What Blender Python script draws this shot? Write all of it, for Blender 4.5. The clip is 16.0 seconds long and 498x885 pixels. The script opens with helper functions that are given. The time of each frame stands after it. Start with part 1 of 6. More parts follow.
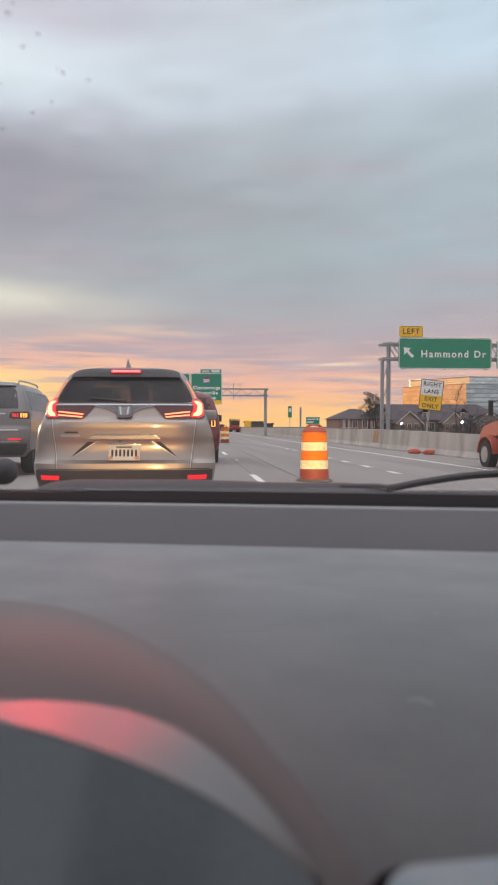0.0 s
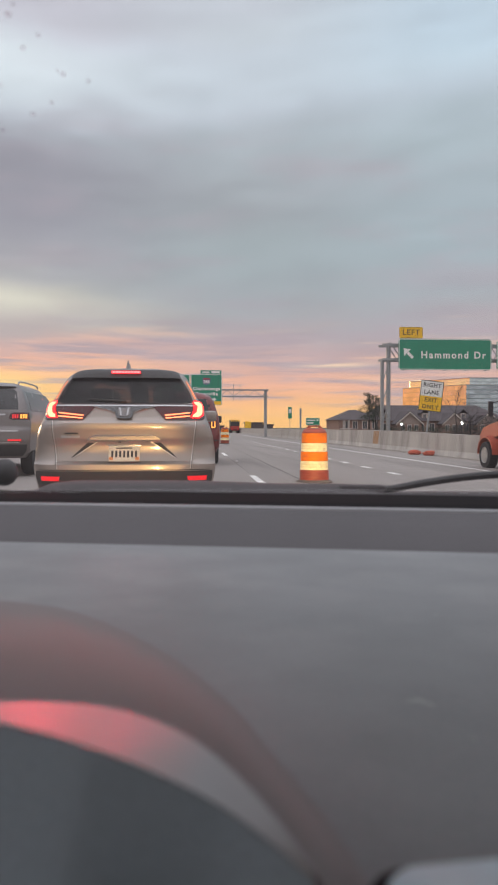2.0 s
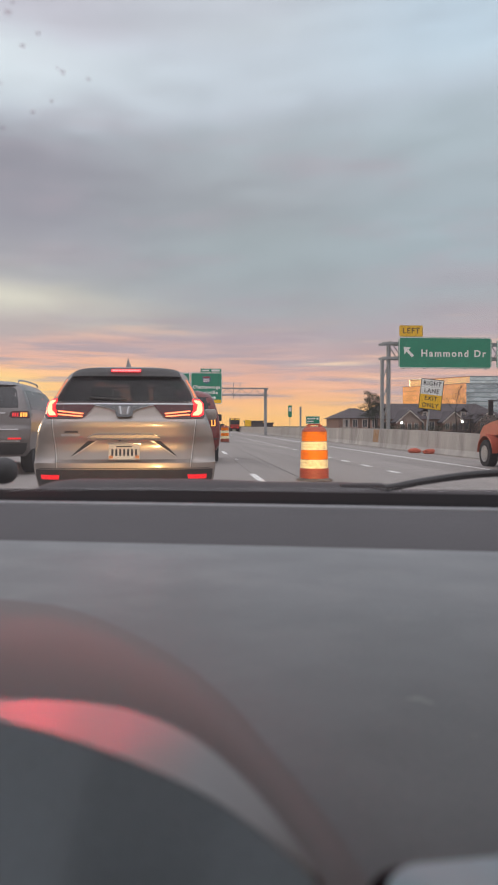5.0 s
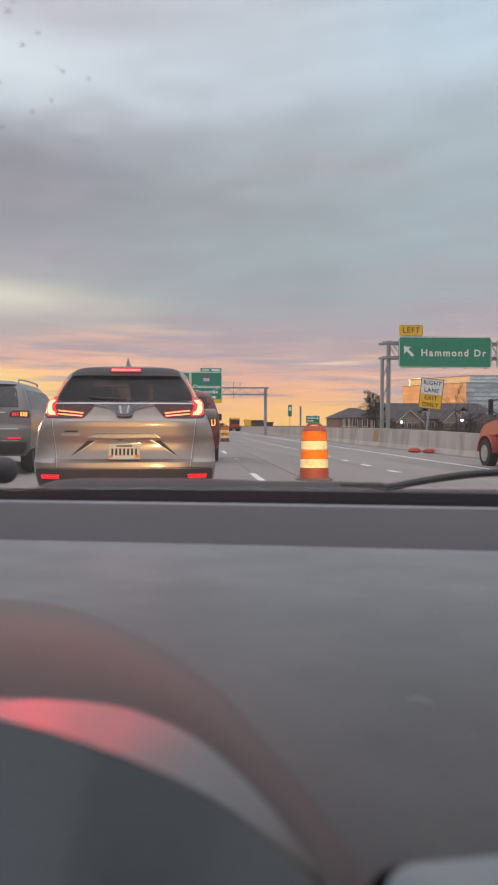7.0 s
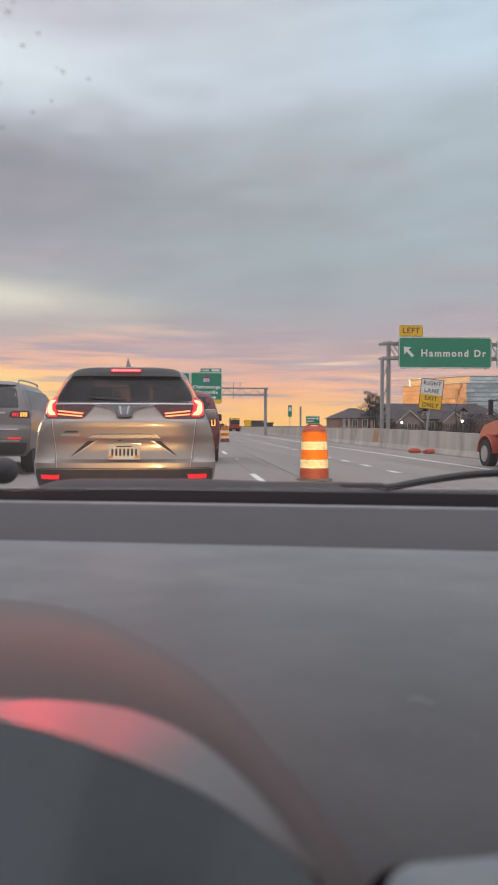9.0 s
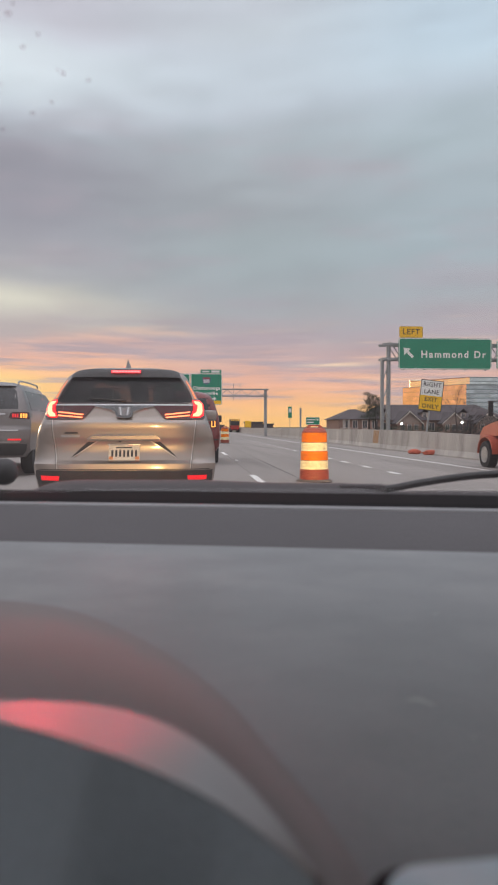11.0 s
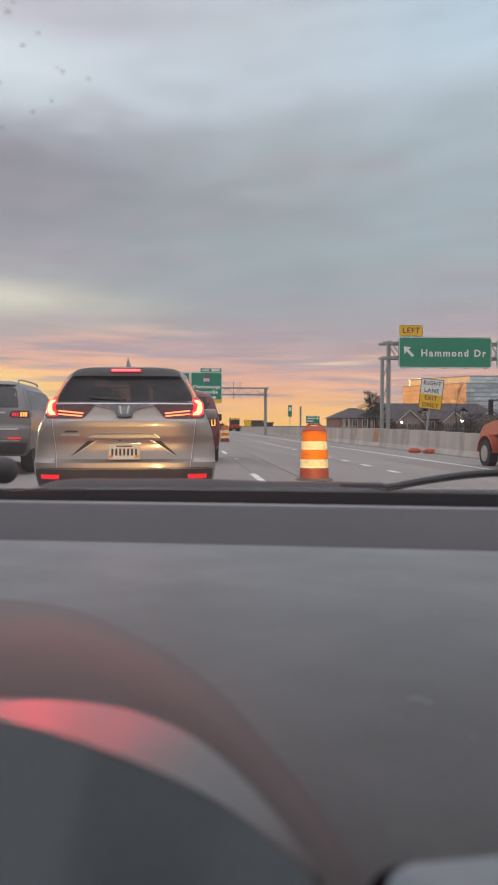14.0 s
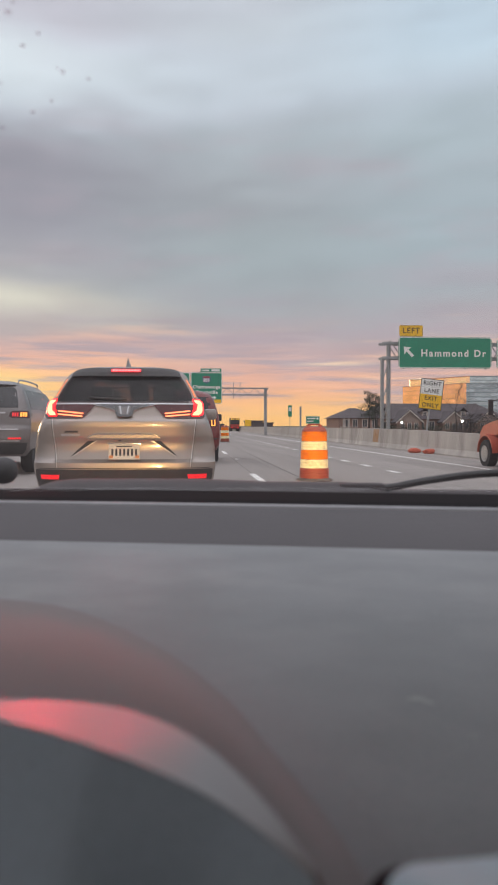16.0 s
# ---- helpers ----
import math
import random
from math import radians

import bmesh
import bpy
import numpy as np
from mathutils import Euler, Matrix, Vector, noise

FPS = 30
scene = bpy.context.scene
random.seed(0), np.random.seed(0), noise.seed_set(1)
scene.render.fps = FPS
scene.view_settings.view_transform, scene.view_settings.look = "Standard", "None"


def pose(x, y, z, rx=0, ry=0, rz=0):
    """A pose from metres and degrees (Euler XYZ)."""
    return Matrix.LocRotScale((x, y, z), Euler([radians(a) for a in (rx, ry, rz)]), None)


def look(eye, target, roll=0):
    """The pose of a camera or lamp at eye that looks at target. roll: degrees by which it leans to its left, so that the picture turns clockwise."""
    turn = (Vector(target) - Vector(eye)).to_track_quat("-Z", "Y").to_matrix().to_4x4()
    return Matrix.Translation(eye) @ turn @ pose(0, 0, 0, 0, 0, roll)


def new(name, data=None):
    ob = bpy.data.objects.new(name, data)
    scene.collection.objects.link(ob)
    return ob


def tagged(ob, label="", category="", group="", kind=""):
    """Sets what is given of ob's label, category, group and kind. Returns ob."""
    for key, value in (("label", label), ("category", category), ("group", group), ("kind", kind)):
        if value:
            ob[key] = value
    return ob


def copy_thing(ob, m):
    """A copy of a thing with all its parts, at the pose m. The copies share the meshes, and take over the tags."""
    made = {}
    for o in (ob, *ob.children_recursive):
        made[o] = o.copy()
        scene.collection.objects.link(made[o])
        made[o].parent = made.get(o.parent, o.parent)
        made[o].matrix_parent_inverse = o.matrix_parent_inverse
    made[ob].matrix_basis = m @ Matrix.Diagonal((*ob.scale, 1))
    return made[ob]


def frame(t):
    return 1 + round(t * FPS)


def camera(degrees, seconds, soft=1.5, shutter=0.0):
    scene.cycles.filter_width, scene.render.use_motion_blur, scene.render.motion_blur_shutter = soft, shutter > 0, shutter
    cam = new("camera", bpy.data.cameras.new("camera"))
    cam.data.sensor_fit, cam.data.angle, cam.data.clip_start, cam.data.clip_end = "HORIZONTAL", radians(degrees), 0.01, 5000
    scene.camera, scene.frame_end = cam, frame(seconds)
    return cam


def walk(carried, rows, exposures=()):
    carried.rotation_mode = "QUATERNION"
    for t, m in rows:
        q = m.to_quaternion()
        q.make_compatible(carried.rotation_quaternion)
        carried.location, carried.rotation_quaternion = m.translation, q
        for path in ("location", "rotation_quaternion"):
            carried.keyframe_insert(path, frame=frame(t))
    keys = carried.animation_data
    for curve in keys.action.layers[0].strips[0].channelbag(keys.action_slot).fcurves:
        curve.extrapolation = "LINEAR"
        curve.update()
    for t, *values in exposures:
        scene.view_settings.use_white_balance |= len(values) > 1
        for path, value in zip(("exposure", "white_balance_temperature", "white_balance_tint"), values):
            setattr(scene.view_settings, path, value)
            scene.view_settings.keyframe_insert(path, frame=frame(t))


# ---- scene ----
# ---------------------------------------------------------------- camera
EYE_Z = 1.05
cam = camera(38.0, 16.0, soft=2.0)
cam.data.dof.use_dof, cam.data.dof.focus_distance, cam.data.dof.aperture_fstop = True, 16.0, 14.5
YAW, PITCH = -4.73, -1.30
# the phone sits still in the cabin; only the car's suspension nods a little
NOD = [(0.0, 0.03), (0.5, 0.07), (1.5, 0.10), (2.5, 0.11), (3.5, 0.09), (4.0, 0.06), (6.5, -0.09), (7.0, -0.06),
       (8.0, -0.03), (9.0, -0.03), (11.5, 0.07), (12.5, 0.05), (13.5, -0.02), (14.5, -0.05), (15.5, -0.03), (16.0, -0.03)]
walk(cam, [(t, pose(0, 0, EYE_Z, 90 + PITCH + n, 0, YAW)) for t, n in NOD],
     [(0.0, 0.08), (0.5, 0.03), (4.0, 0.0), (6.5, -0.04), (9.0, 0.0), (12.5, -0.02), (14.5, -0.10), (15.6, -0.10), (16.0, 0.0)])

# ---------------------------------------------------------------- world and lights
scene.view_settings.exposure = 0.0


def make_world():
    w = bpy.data.worlds.new("evening_sky")
    scene.world = w
    w.use_nodes = True
    nt = w.node_tree
    nt.nodes.clear()
    N, L = nt.nodes.new, nt.links.new

    def math_(op, a, b=None, clamp=False):
        n = N("ShaderNodeMath")
        n.operation, n.use_clamp = op, clamp
        for i, v in enumerate((a, b)):
            if v is None:
                continue
            if isinstance(v, (int, float)):
                n.inputs[i].default_value = v
            else:
                L(v, n.inputs[i])
        return n.outputs[0]

    def mix(fac, a, b):
        n = N("ShaderNodeMix")
        n.data_type = "RGBA"
        for i, v in ((0, fac), (6, a), (7, b)):
            if isinstance(v, (int, float)):
                n.inputs[i].default_value = v
            elif isinstance(v, tuple):
                n.inputs[i].default_value = (*v, 1)
            else:
                L(v, n.inputs[i])
        return n.outputs[2]

    def lin(c):
        return tuple((v / 255 / 12.92) if v < 10 else ((v / 255 + 0.055) / 1.055) ** 2.4 for v in c)

    def ramp(fac, stops):
        n = N("ShaderNodeValToRGB")
        n.color_ramp.interpolation = "B_SPLINE"
        els = n.color_ramp.elements
        while len(els) < len(stops):
            els.new(0.5)
        for e, (p, c) in zip(els, stops):
            e.position, e.color = p, (*lin(c), 1)
        L(fac, n.inputs[0])
        return n.outputs[0]

    tc = N("ShaderNodeTexCoord")
    sep = N("ShaderNodeSeparateXYZ")
    L(tc.outputs["Generated"], sep.inputs[0])
    X, Y, Z = sep.outputs
    flat = math_("SQRT", math_("ADD", math_("MULTIPLY", X, X), math_("MULTIPLY", Y, Y)))
    elev = math_("MULTIPLY", math_("ARCTAN2", Z, flat), 180 / math.pi)      # degrees over the horizon
    azim = math_("MULTIPLY", math_("ARCTAN2", X, Y), 180 / math.pi)         # degrees right of the road's line
    # streaky cloud noise, stretched along the horizon
    comb = N("ShaderNodeCombineXYZ")
    L(math_("MULTIPLY", azim, 0.035), comb.inputs[0])
    L(math_("ADD", math_("MULTIPLY", elev, 0.15), math_("MULTIPLY", azim, -0.006)), comb.inputs[1])

    def noise_(scale, detail, rough=0.55, dist=0.0):
        n = N("ShaderNodeTexNoise")
        L(comb.outputs[0], n.inputs["Vector"])
        n.inputs["Scale"].default_value, n.inputs["Detail"].default_value = scale, detail
        n.inputs["Roughness"].default_value, n.inputs["Distortion"].default_value = rough, dist
        return n.outputs["Fac"]

    warp = math_("MULTIPLY", math_("SUBTRACT", noise_(1.1, 5), 0.5), 8.0)
    warp2 = math_("MULTIPLY", math_("SUBTRACT", noise_(3.2, 3), 0.5), 1.5)
    low = math_("DIVIDE", elev, 8.0, clamp=True)
    e2 = math_("ADD", elev, math_("MULTIPLY", math_("ADD", warp, warp2), math_("ADD", math_("MULTIPLY", low, 0.8), 0.12)))
    pos = math_("DIVIDE", e2, 40.0, clamp=True)

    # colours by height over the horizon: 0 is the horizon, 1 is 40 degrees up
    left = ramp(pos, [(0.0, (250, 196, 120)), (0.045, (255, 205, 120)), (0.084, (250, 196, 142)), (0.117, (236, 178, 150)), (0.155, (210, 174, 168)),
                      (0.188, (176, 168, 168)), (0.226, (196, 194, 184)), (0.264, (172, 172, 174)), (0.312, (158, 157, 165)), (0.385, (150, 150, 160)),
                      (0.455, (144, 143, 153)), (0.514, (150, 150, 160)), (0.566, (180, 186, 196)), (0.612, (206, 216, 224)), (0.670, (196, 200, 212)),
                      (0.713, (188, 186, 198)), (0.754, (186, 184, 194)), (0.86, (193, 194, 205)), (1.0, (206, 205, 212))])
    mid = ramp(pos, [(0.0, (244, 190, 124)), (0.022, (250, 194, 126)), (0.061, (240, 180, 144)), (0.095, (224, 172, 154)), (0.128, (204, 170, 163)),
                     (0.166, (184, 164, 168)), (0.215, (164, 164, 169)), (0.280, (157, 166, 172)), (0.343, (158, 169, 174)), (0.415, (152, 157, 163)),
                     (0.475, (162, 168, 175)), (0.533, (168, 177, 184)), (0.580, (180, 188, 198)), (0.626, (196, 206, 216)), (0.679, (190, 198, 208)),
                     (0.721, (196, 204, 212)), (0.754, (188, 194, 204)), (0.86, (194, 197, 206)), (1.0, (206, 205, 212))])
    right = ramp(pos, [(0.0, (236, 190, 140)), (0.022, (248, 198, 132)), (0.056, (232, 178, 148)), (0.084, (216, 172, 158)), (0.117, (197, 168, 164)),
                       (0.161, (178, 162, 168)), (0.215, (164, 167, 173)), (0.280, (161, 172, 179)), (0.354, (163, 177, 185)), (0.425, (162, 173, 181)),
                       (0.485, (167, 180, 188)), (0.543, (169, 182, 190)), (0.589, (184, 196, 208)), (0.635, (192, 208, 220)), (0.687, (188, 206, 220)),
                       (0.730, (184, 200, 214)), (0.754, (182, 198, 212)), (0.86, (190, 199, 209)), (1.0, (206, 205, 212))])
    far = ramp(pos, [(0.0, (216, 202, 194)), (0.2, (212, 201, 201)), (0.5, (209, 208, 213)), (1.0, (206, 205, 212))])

    def step(a, b):
        n = N("ShaderNodeMapRange")
        n.interpolation_type = "SMOOTHSTEP"
        n.inputs[1].default_value, n.inputs[2].default_value = a, b
        L(azim, n.inputs[0])
        return n.outputs[0]

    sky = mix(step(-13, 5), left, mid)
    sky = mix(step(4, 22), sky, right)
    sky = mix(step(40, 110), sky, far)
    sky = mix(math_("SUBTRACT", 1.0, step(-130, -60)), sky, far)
    # low bars of grey cloud across the afterglow
    low_co = N("ShaderNodeCombineXYZ")
    L(math_("MULTIPLY", azim, 0.075), low_co.inputs[0])
    L(math_("ADD", math_("MULTIPLY", elev, 1.15), math_("MULTIPLY", azim, 0.012)), low_co.inputs[1])
    bars = N("ShaderNodeTexNoise")
    L(low_co.outputs[0], bars.inputs["Vector"])
    bars.inputs["Scale"].default_value, bars.inputs["Detail"].default_value, bars.inputs["Roughness"].default_value = 1.0, 6.0, 0.6

    def soft(src, a, b, lo=0.0, hi=1.0):
        n = N("ShaderNodeMapRange")
        n.interpolation_type = "SMOOTHSTEP"
        for i, v in ((1, a), (2, b), (3, lo), (4, hi)):
            n.inputs[i].default_value = v
        L(src, n.inputs[0])
        return n.outputs[0]

    band = math_("MULTIPLY", soft(elev, 0.4, 2.6), math_("SUBTRACT", 1.0, soft(elev, 6.0, 10.0)))
    sky = mix(math_("MULTIPLY", band, soft(bars.outputs["Fac"], 0.44, 0.62, 0.0, 0.85)), sky, lin((172, 158, 166)))
    sky = mix(math_("MULTIPLY", band, soft(bars.outputs["Fac"], 0.46, 0.30, 0.0, 0.35)), sky, lin((255, 206, 166)))

    def patch(az, el, daz, del_, amount, color, base):
        a = math_("DIVIDE", math_("SUBTRACT", azim, az), daz)
        b = math_("DIVIDE", math_("SUBTRACT", e3, el), del_)
        g = math_("EXPONENT", math_("MULTIPLY", math_("ADD", math_("MULTIPLY", a, a), math_("MULTIPLY", b, b)), -1.0))
        return mix(math_("MULTIPLY", g, amount), base, lin(color))

    e3 = math_("ADD", elev, math_("MULTIPLY", math_("ADD", warp, math_("MULTIPLY", warp2, 3.2)), 0.35))
    # lavender undersides of the cloud layer
    under = math_("MULTIPLY", soft(elev, 5.0, 9.0), math_("SUBTRACT", 1.0, soft(elev, 19.0, 26.0)))
    sky = mix(math_("MULTIPLY", under, soft(noise_(2.0, 4, 0.5, 0.2), 0.46, 0.72, 0.0, 0.45)), sky, lin((170, 158, 168)))
    # single brighter clouds, and the afterglow of the sun behind the bank
    sky = patch(-14.0, 9.3, 5.0, 1.0, 0.85, (214, 210, 196), sky)
    sky = patch(-16.0, 26.0, 9.0, 2.2, 0.55, (226, 236, 240), sky)
    sky = patch(11.5, 4.9, 2.6, 0.22, 0.65, (244, 214, 180), sky)
    sky = patch(15.0, 3.7, 3.0, 0.18, 0.5, (250, 200, 160), sky)
    sky = patch(-15.5, 3.0, 4.0, 1.1, 0.7, (255, 222, 140), sky)
    # fine streaks of light and dark in the cloud layer
    streak = N("ShaderNodeMapRange")
    L(noise_(4.5, 5, 0.5, 0.3), streak.inputs[0])
    streak.inputs[1].default_value, streak.inputs[2].default_value = 0.25, 0.75
    streak.inputs[3].default_value, streak.inputs[4].default_value = 0.94, 1.06
    mul = N("ShaderNodeVectorMath")
    mul.operation = "SCALE"
    L(sky, mul.inputs[0])
    L(streak.outputs[0], mul.inputs[3])
    # the overcast dome is brighter overhead than towards the horizon
    zen = N("ShaderNodeMapRange")
    zen.interpolation_type = "SMOOTHSTEP"
    L(elev, zen.inputs[0])
    zen.inputs[1].default_value, zen.inputs[2].default_value = 31.0, 62.0
    zen.inputs[3].default_value, zen.inputs[4].default_value = 1.0, ZENITH
    mul2 = N("ShaderNodeVectorMath")
    mul2.operation = "SCALE"
    L(mul.outputs[0], mul2.inputs[0])
    L(zen.outputs[0], mul2.inputs[3])
    clouds = N("ShaderNodeBackground")
    L(mul2.outputs[0], clouds.inputs[0])
    clouds.inputs[1].default_value = 1.22
    clear = N("ShaderNodeTexSky")
    clear.sky_type, clear.sun_disc = "NISHITA", False
    clear.sun_elevation, clear.sun_rotation = radians(2), radians(-37)
    air = N("ShaderNodeBackground")
    L(clear.outputs[0], air.inputs[0])
    air.inputs[1].default_value = 0.05
    cover = N("ShaderNodeMixShader")
    cover.inputs[0].default_value = 0.94
    L(air.outputs[0], cover.inputs[1])
    L(clouds.outputs[0], cover.inputs[2])
    out = N("ShaderNodeOutputWorld")
    L(cover.outputs[0], out.inputs[0])


ZENITH = 2.0
make_world()


def lamp(name, kind, m, energy, color, **kw):
    data = bpy.data.lights.new(name, kind)
    data.energy, data.color = energy, color
    for k, v in kw.items():
        if k == "angle":
            data.angle = v
        elif k == "spot":
            data.spot_size, data.spot_blend = v
        elif k == "radius":
            data.shadow_soft_size = v
    ob = new(name, data)
    ob.matrix_world = m
    return ob


# the low sun behind the cloud bank, ahead and to the left
lamp("sun", "SUN", look((-60.0, 80.0, 8.0), (0, 0, 0)), 0.5, (1.0, 0.72, 0.45), angle=radians(12))
# dipped headlamps of the car that carries the camera
lamp("headlamp_beam", "SPOT", look((-0.50, 2.50, 0.66), (-0.30, 14.0, 0.30)), 250, (1.0, 0.60, 0.22), spot=(radians(60), 0.6), radius=0.06)
# narrowed and far overpowered: added glow on the drum in place of retroreflection
lamp("headlamp_beam", "SPOT", look((0.80, 2.42, 0.66), (2.75, 14.4, 0.30)), 6500, (1.0, 0.62, 0.24), spot=(radians(11), 0.9), radius=0.06)

# brake lamps of the car ahead, lit at a standstill
for bx_, bz_, watts in ((-1.42, 1.23, 200), (0.11, 1.19, 110), (-0.655, 1.62, 30)):
    lamp("brake_lamp_light", "SPOT", look((bx_, 7.36, bz_), (bx_ * 0.4, 0.0, 0.9)), watts, (1.0, 0.035, 0.05), spot=(radians(140), 0.4), radius=0.05)

# ---------------------------------------------------------------- materials


def mat(name, color, rough=0.6, metal=0.0, vary=0.15, scale=4.0, grain=60.0, bump=0.15, spec=0.5, emit=None, strength=0.0, coat=0.0, dirt=None, random=0.0, stretch=None):
    """A painted, moulded or mineral surface: two scales of variation in colour, a grain in roughness and relief."""
    m = bpy.data.materials.new(name)
    m.use_nodes = True
    nt = m.node_tree
    N, L = nt.nodes.new, nt.links.new
    b = nt.nodes["Principled BSDF"]
    b.inputs["Roughness"].default_value, b.inputs["Metallic"].default_value = rough, metal
    b.inputs["Specular IOR Level"].default_value = spec
    b.inputs["Coat Weight"].default_value = coat
    b.inputs["Coat Roughness"].default_value = 0.08
    tc = N("ShaderNodeTexCoord")
    vec = tc.outputs["Object"]
    if stretch:
        mp = N("ShaderNodeMapping")
        mp.inputs["Scale"].default_value = stretch
        L(vec, mp.inputs["Vector"])
        vec = mp.outputs[0]

    def noise_(sc, detail):
        n = N("ShaderNodeTexNoise")
        n.inputs["Scale"].default_value, n.inputs["Detail"].default_value = sc, detail
        L(vec, n.inputs["Vector"])
        return n.outputs["Fac"]

    big, fine = noise_(scale, 4), noise_(grain, 3)
    mr = N("ShaderNodeMapRange")
    mr.inputs[1].default_value, mr.inputs[2].default_value = 0.3, 0.7
    mr.inputs[3].default_value, mr.inputs[4].default_value = 1 - vary, 1 + vary
    L(big, mr.inputs[0])
    mr2 = N("ShaderNodeMapRange")
    mr2.inputs[1].default_value, mr2.inputs[2].default_value = 0.3, 0.7
    mr2.inputs[3].default_value, mr2.inputs[4].default_value = 1 - vary * 0.6, 1 + vary * 0.6
    L(fine, mr2.inputs[0])
    mu = N("ShaderNodeMath")
    mu.operation = "MULTIPLY"
    L(mr.outputs[0], mu.inputs[0])
    L(mr2.outputs[0], mu.inputs[1])
    fac = mu.outputs[0]
    if random:
        oi = N("ShaderNodeObjectInfo")
        rr = N("ShaderNodeMapRange")
        rr.inputs[3].default_value, rr.inputs[4].default_value = 1 - random, 1 + random
        L(oi.outputs["Random"], rr.inputs[0])
        m2 = N("ShaderNodeMath")
        m2.operation = "MULTIPLY"
        L(fac, m2.inputs[0])
        L(rr.outputs[0], m2.inputs[1])
        fac = m2.outputs[0]
    sc = N("ShaderNodeVectorMath")
    sc.operation = "SCALE"
    sc.inputs[0].default_value = color
    L(fac, sc.inputs[3])
    col = sc.outputs[0]
    if dirt:
        dcol, amount, dscale = dirt
        dr = N("ShaderNodeMapRange")
        dr.inputs[1].default_value, dr.inputs[2].default_value = 0.48, 0.75
        dr.inputs[4].default_value = amount
        L(noise_(dscale, 6), dr.inputs[0])
        mx = N("ShaderNodeMix")
        mx.data_type = "RGBA"
        L(dr.outputs[0], mx.inputs[0])
        L(col, mx.inputs[6])
        mx.inputs[7].default_value = (*dcol, 1)
        col = mx.outputs[2]
    L(col, b.inputs["Base Color"])
    rg = N("ShaderNodeMapRange")
    rg.inputs[3].default_value, rg.inputs[4].default_value = max(0.02, rough - 0.08), min(1, rough + 0.08)
    L(fine, rg.inputs[0])
    L(rg.outputs[0], b.inputs["Roughness"])
    if bump:
        bp = N("ShaderNodeBump")
        bp.inputs["Strength"].default_value, bp.inputs["Distance"].default_value = bump, 0.004
        L(fine, bp.inputs["Height"])
        L(bp.outputs[0], b.inputs["Normal"])
    if emit:
        b.inputs["Emission Color"].default_value = (*emit, 1)
        b.inputs["Emission Strength"].default_value = strength
    return m


def glass_mat(name, tint=(0.98, 0.985, 0.985), gloss=0.03, dust=0.0):
    """A thin clear pane: see-through, with a sharp reflection and a film of dust."""
    m = bpy.data.materials.new(name)
    m.use_nodes = True
    nt = m.node_tree
    nt.nodes.clear()
    N, L = nt.nodes.new, nt.links.new
    tr, gl, mx, out = (N("ShaderNode" + k) for k in ("BsdfTransparent", "BsdfGlossy", "MixShader", "OutputMaterial"))
    tr.inputs[0].default_value = (*tint, 1)
    gl.inputs["Roughness"].default_value = 0.03
    mx.inputs[0].default_value = gloss
    L(tr.outputs[0], mx.inputs[1])
    L(gl.outputs[0], mx.inputs[2])
    last = mx.outputs[0]
    if dust:
        df, md, nz, mr, tcn = (N("ShaderNode" + k) for k in ("BsdfTranslucent", "MixShader", "TexNoise", "MapRange", "TexCoord"))
        df.inputs[0].default_value = (0.8, 0.79, 0.78, 1)
        nz.inputs["Scale"].default_value, nz.inputs["Detail"].default_value = 5.0, 5.0
        L(tcn.outputs["Object"], nz.inputs["Vector"])
        L(nz.outputs["Fac"], mr.inputs[0])
        mr.inputs[3].default_value, mr.inputs[4].default_value = dust * 0.6, dust * 1.4
        L(mr.outputs[0], md.inputs[0])
        L(last, md.inputs[1])
        L(df.outputs[0], md.inputs[2])
        last = md.outputs[0]
    L(last, out.inputs[0])
    return m


M_CONCRETE_ROAD = mat("worn_concrete_road", (0.288, 0.254, 0.232), 0.8, vary=0.12, scale=0.25, grain=35, bump=0.3, dirt=((0.16, 0.145, 0.135), 0.7, 1.1), stretch=(1, 0.06, 1))
M_ASPHALT = mat("dark_asphalt_seal", (0.05, 0.05, 0.05), 0.85, grain=80)
M_GROUND = mat("winter_grass_ground", (0.10, 0.09, 0.05), 0.95, vary=0.35, scale=0.3, grain=8)
M_BARRIER = mat("stained_barrier_concrete", (0.45, 0.42, 0.385), 0.85, vary=0.18, scale=0.8, grain=30, bump=0.3, dirt=((0.17, 0.15, 0.135), 0.55, 1.5), stretch=(1, 0.6, 0.22), random=0.03)
M_RUST = mat("rusty_wall_stain", (0.42, 0.24, 0.12), 0.9, vary=0.2, scale=4, grain=40, dirt=((0.38, 0.33, 0.28), 0.7, 3))
M_MEDIAN = mat("median_wall_concrete", (0.22, 0.20, 0.19), 0.85, vary=0.16, scale=0.5, grain=30, bump=0.3, dirt=((0.12, 0.10, 0.09), 0.6, 0.9))
M_PAINT_LINE = mat("worn_white_road_paint", (0.82, 0.80, 0.76), 0.7, vary=0.14, scale=6, grain=60, dirt=((0.3, 0.3, 0.29), 0.7, 5))
M_GALV = mat("galvanised_steel", (0.34, 0.35, 0.36), 0.5, metal=0.5, vary=0.12, scale=3, grain=30)
M_SIGN_GREEN = mat("green_sign_sheeting", (0.012, 0.26, 0.15), 0.45, vary=0.06, scale=1.2, grain=15, bump=0)
M_SIGN_WHITE = mat("white_sign_sheeting", (0.90, 0.90, 0.87), 0.45, vary=0.04, scale=2, grain=15, bump=0)
M_SIGN_YELLOW = mat("yellow_sign_sheeting", (0.98, 0.56, 0.015), 0.45, vary=0.06, scale=2, grain=15, bump=0)
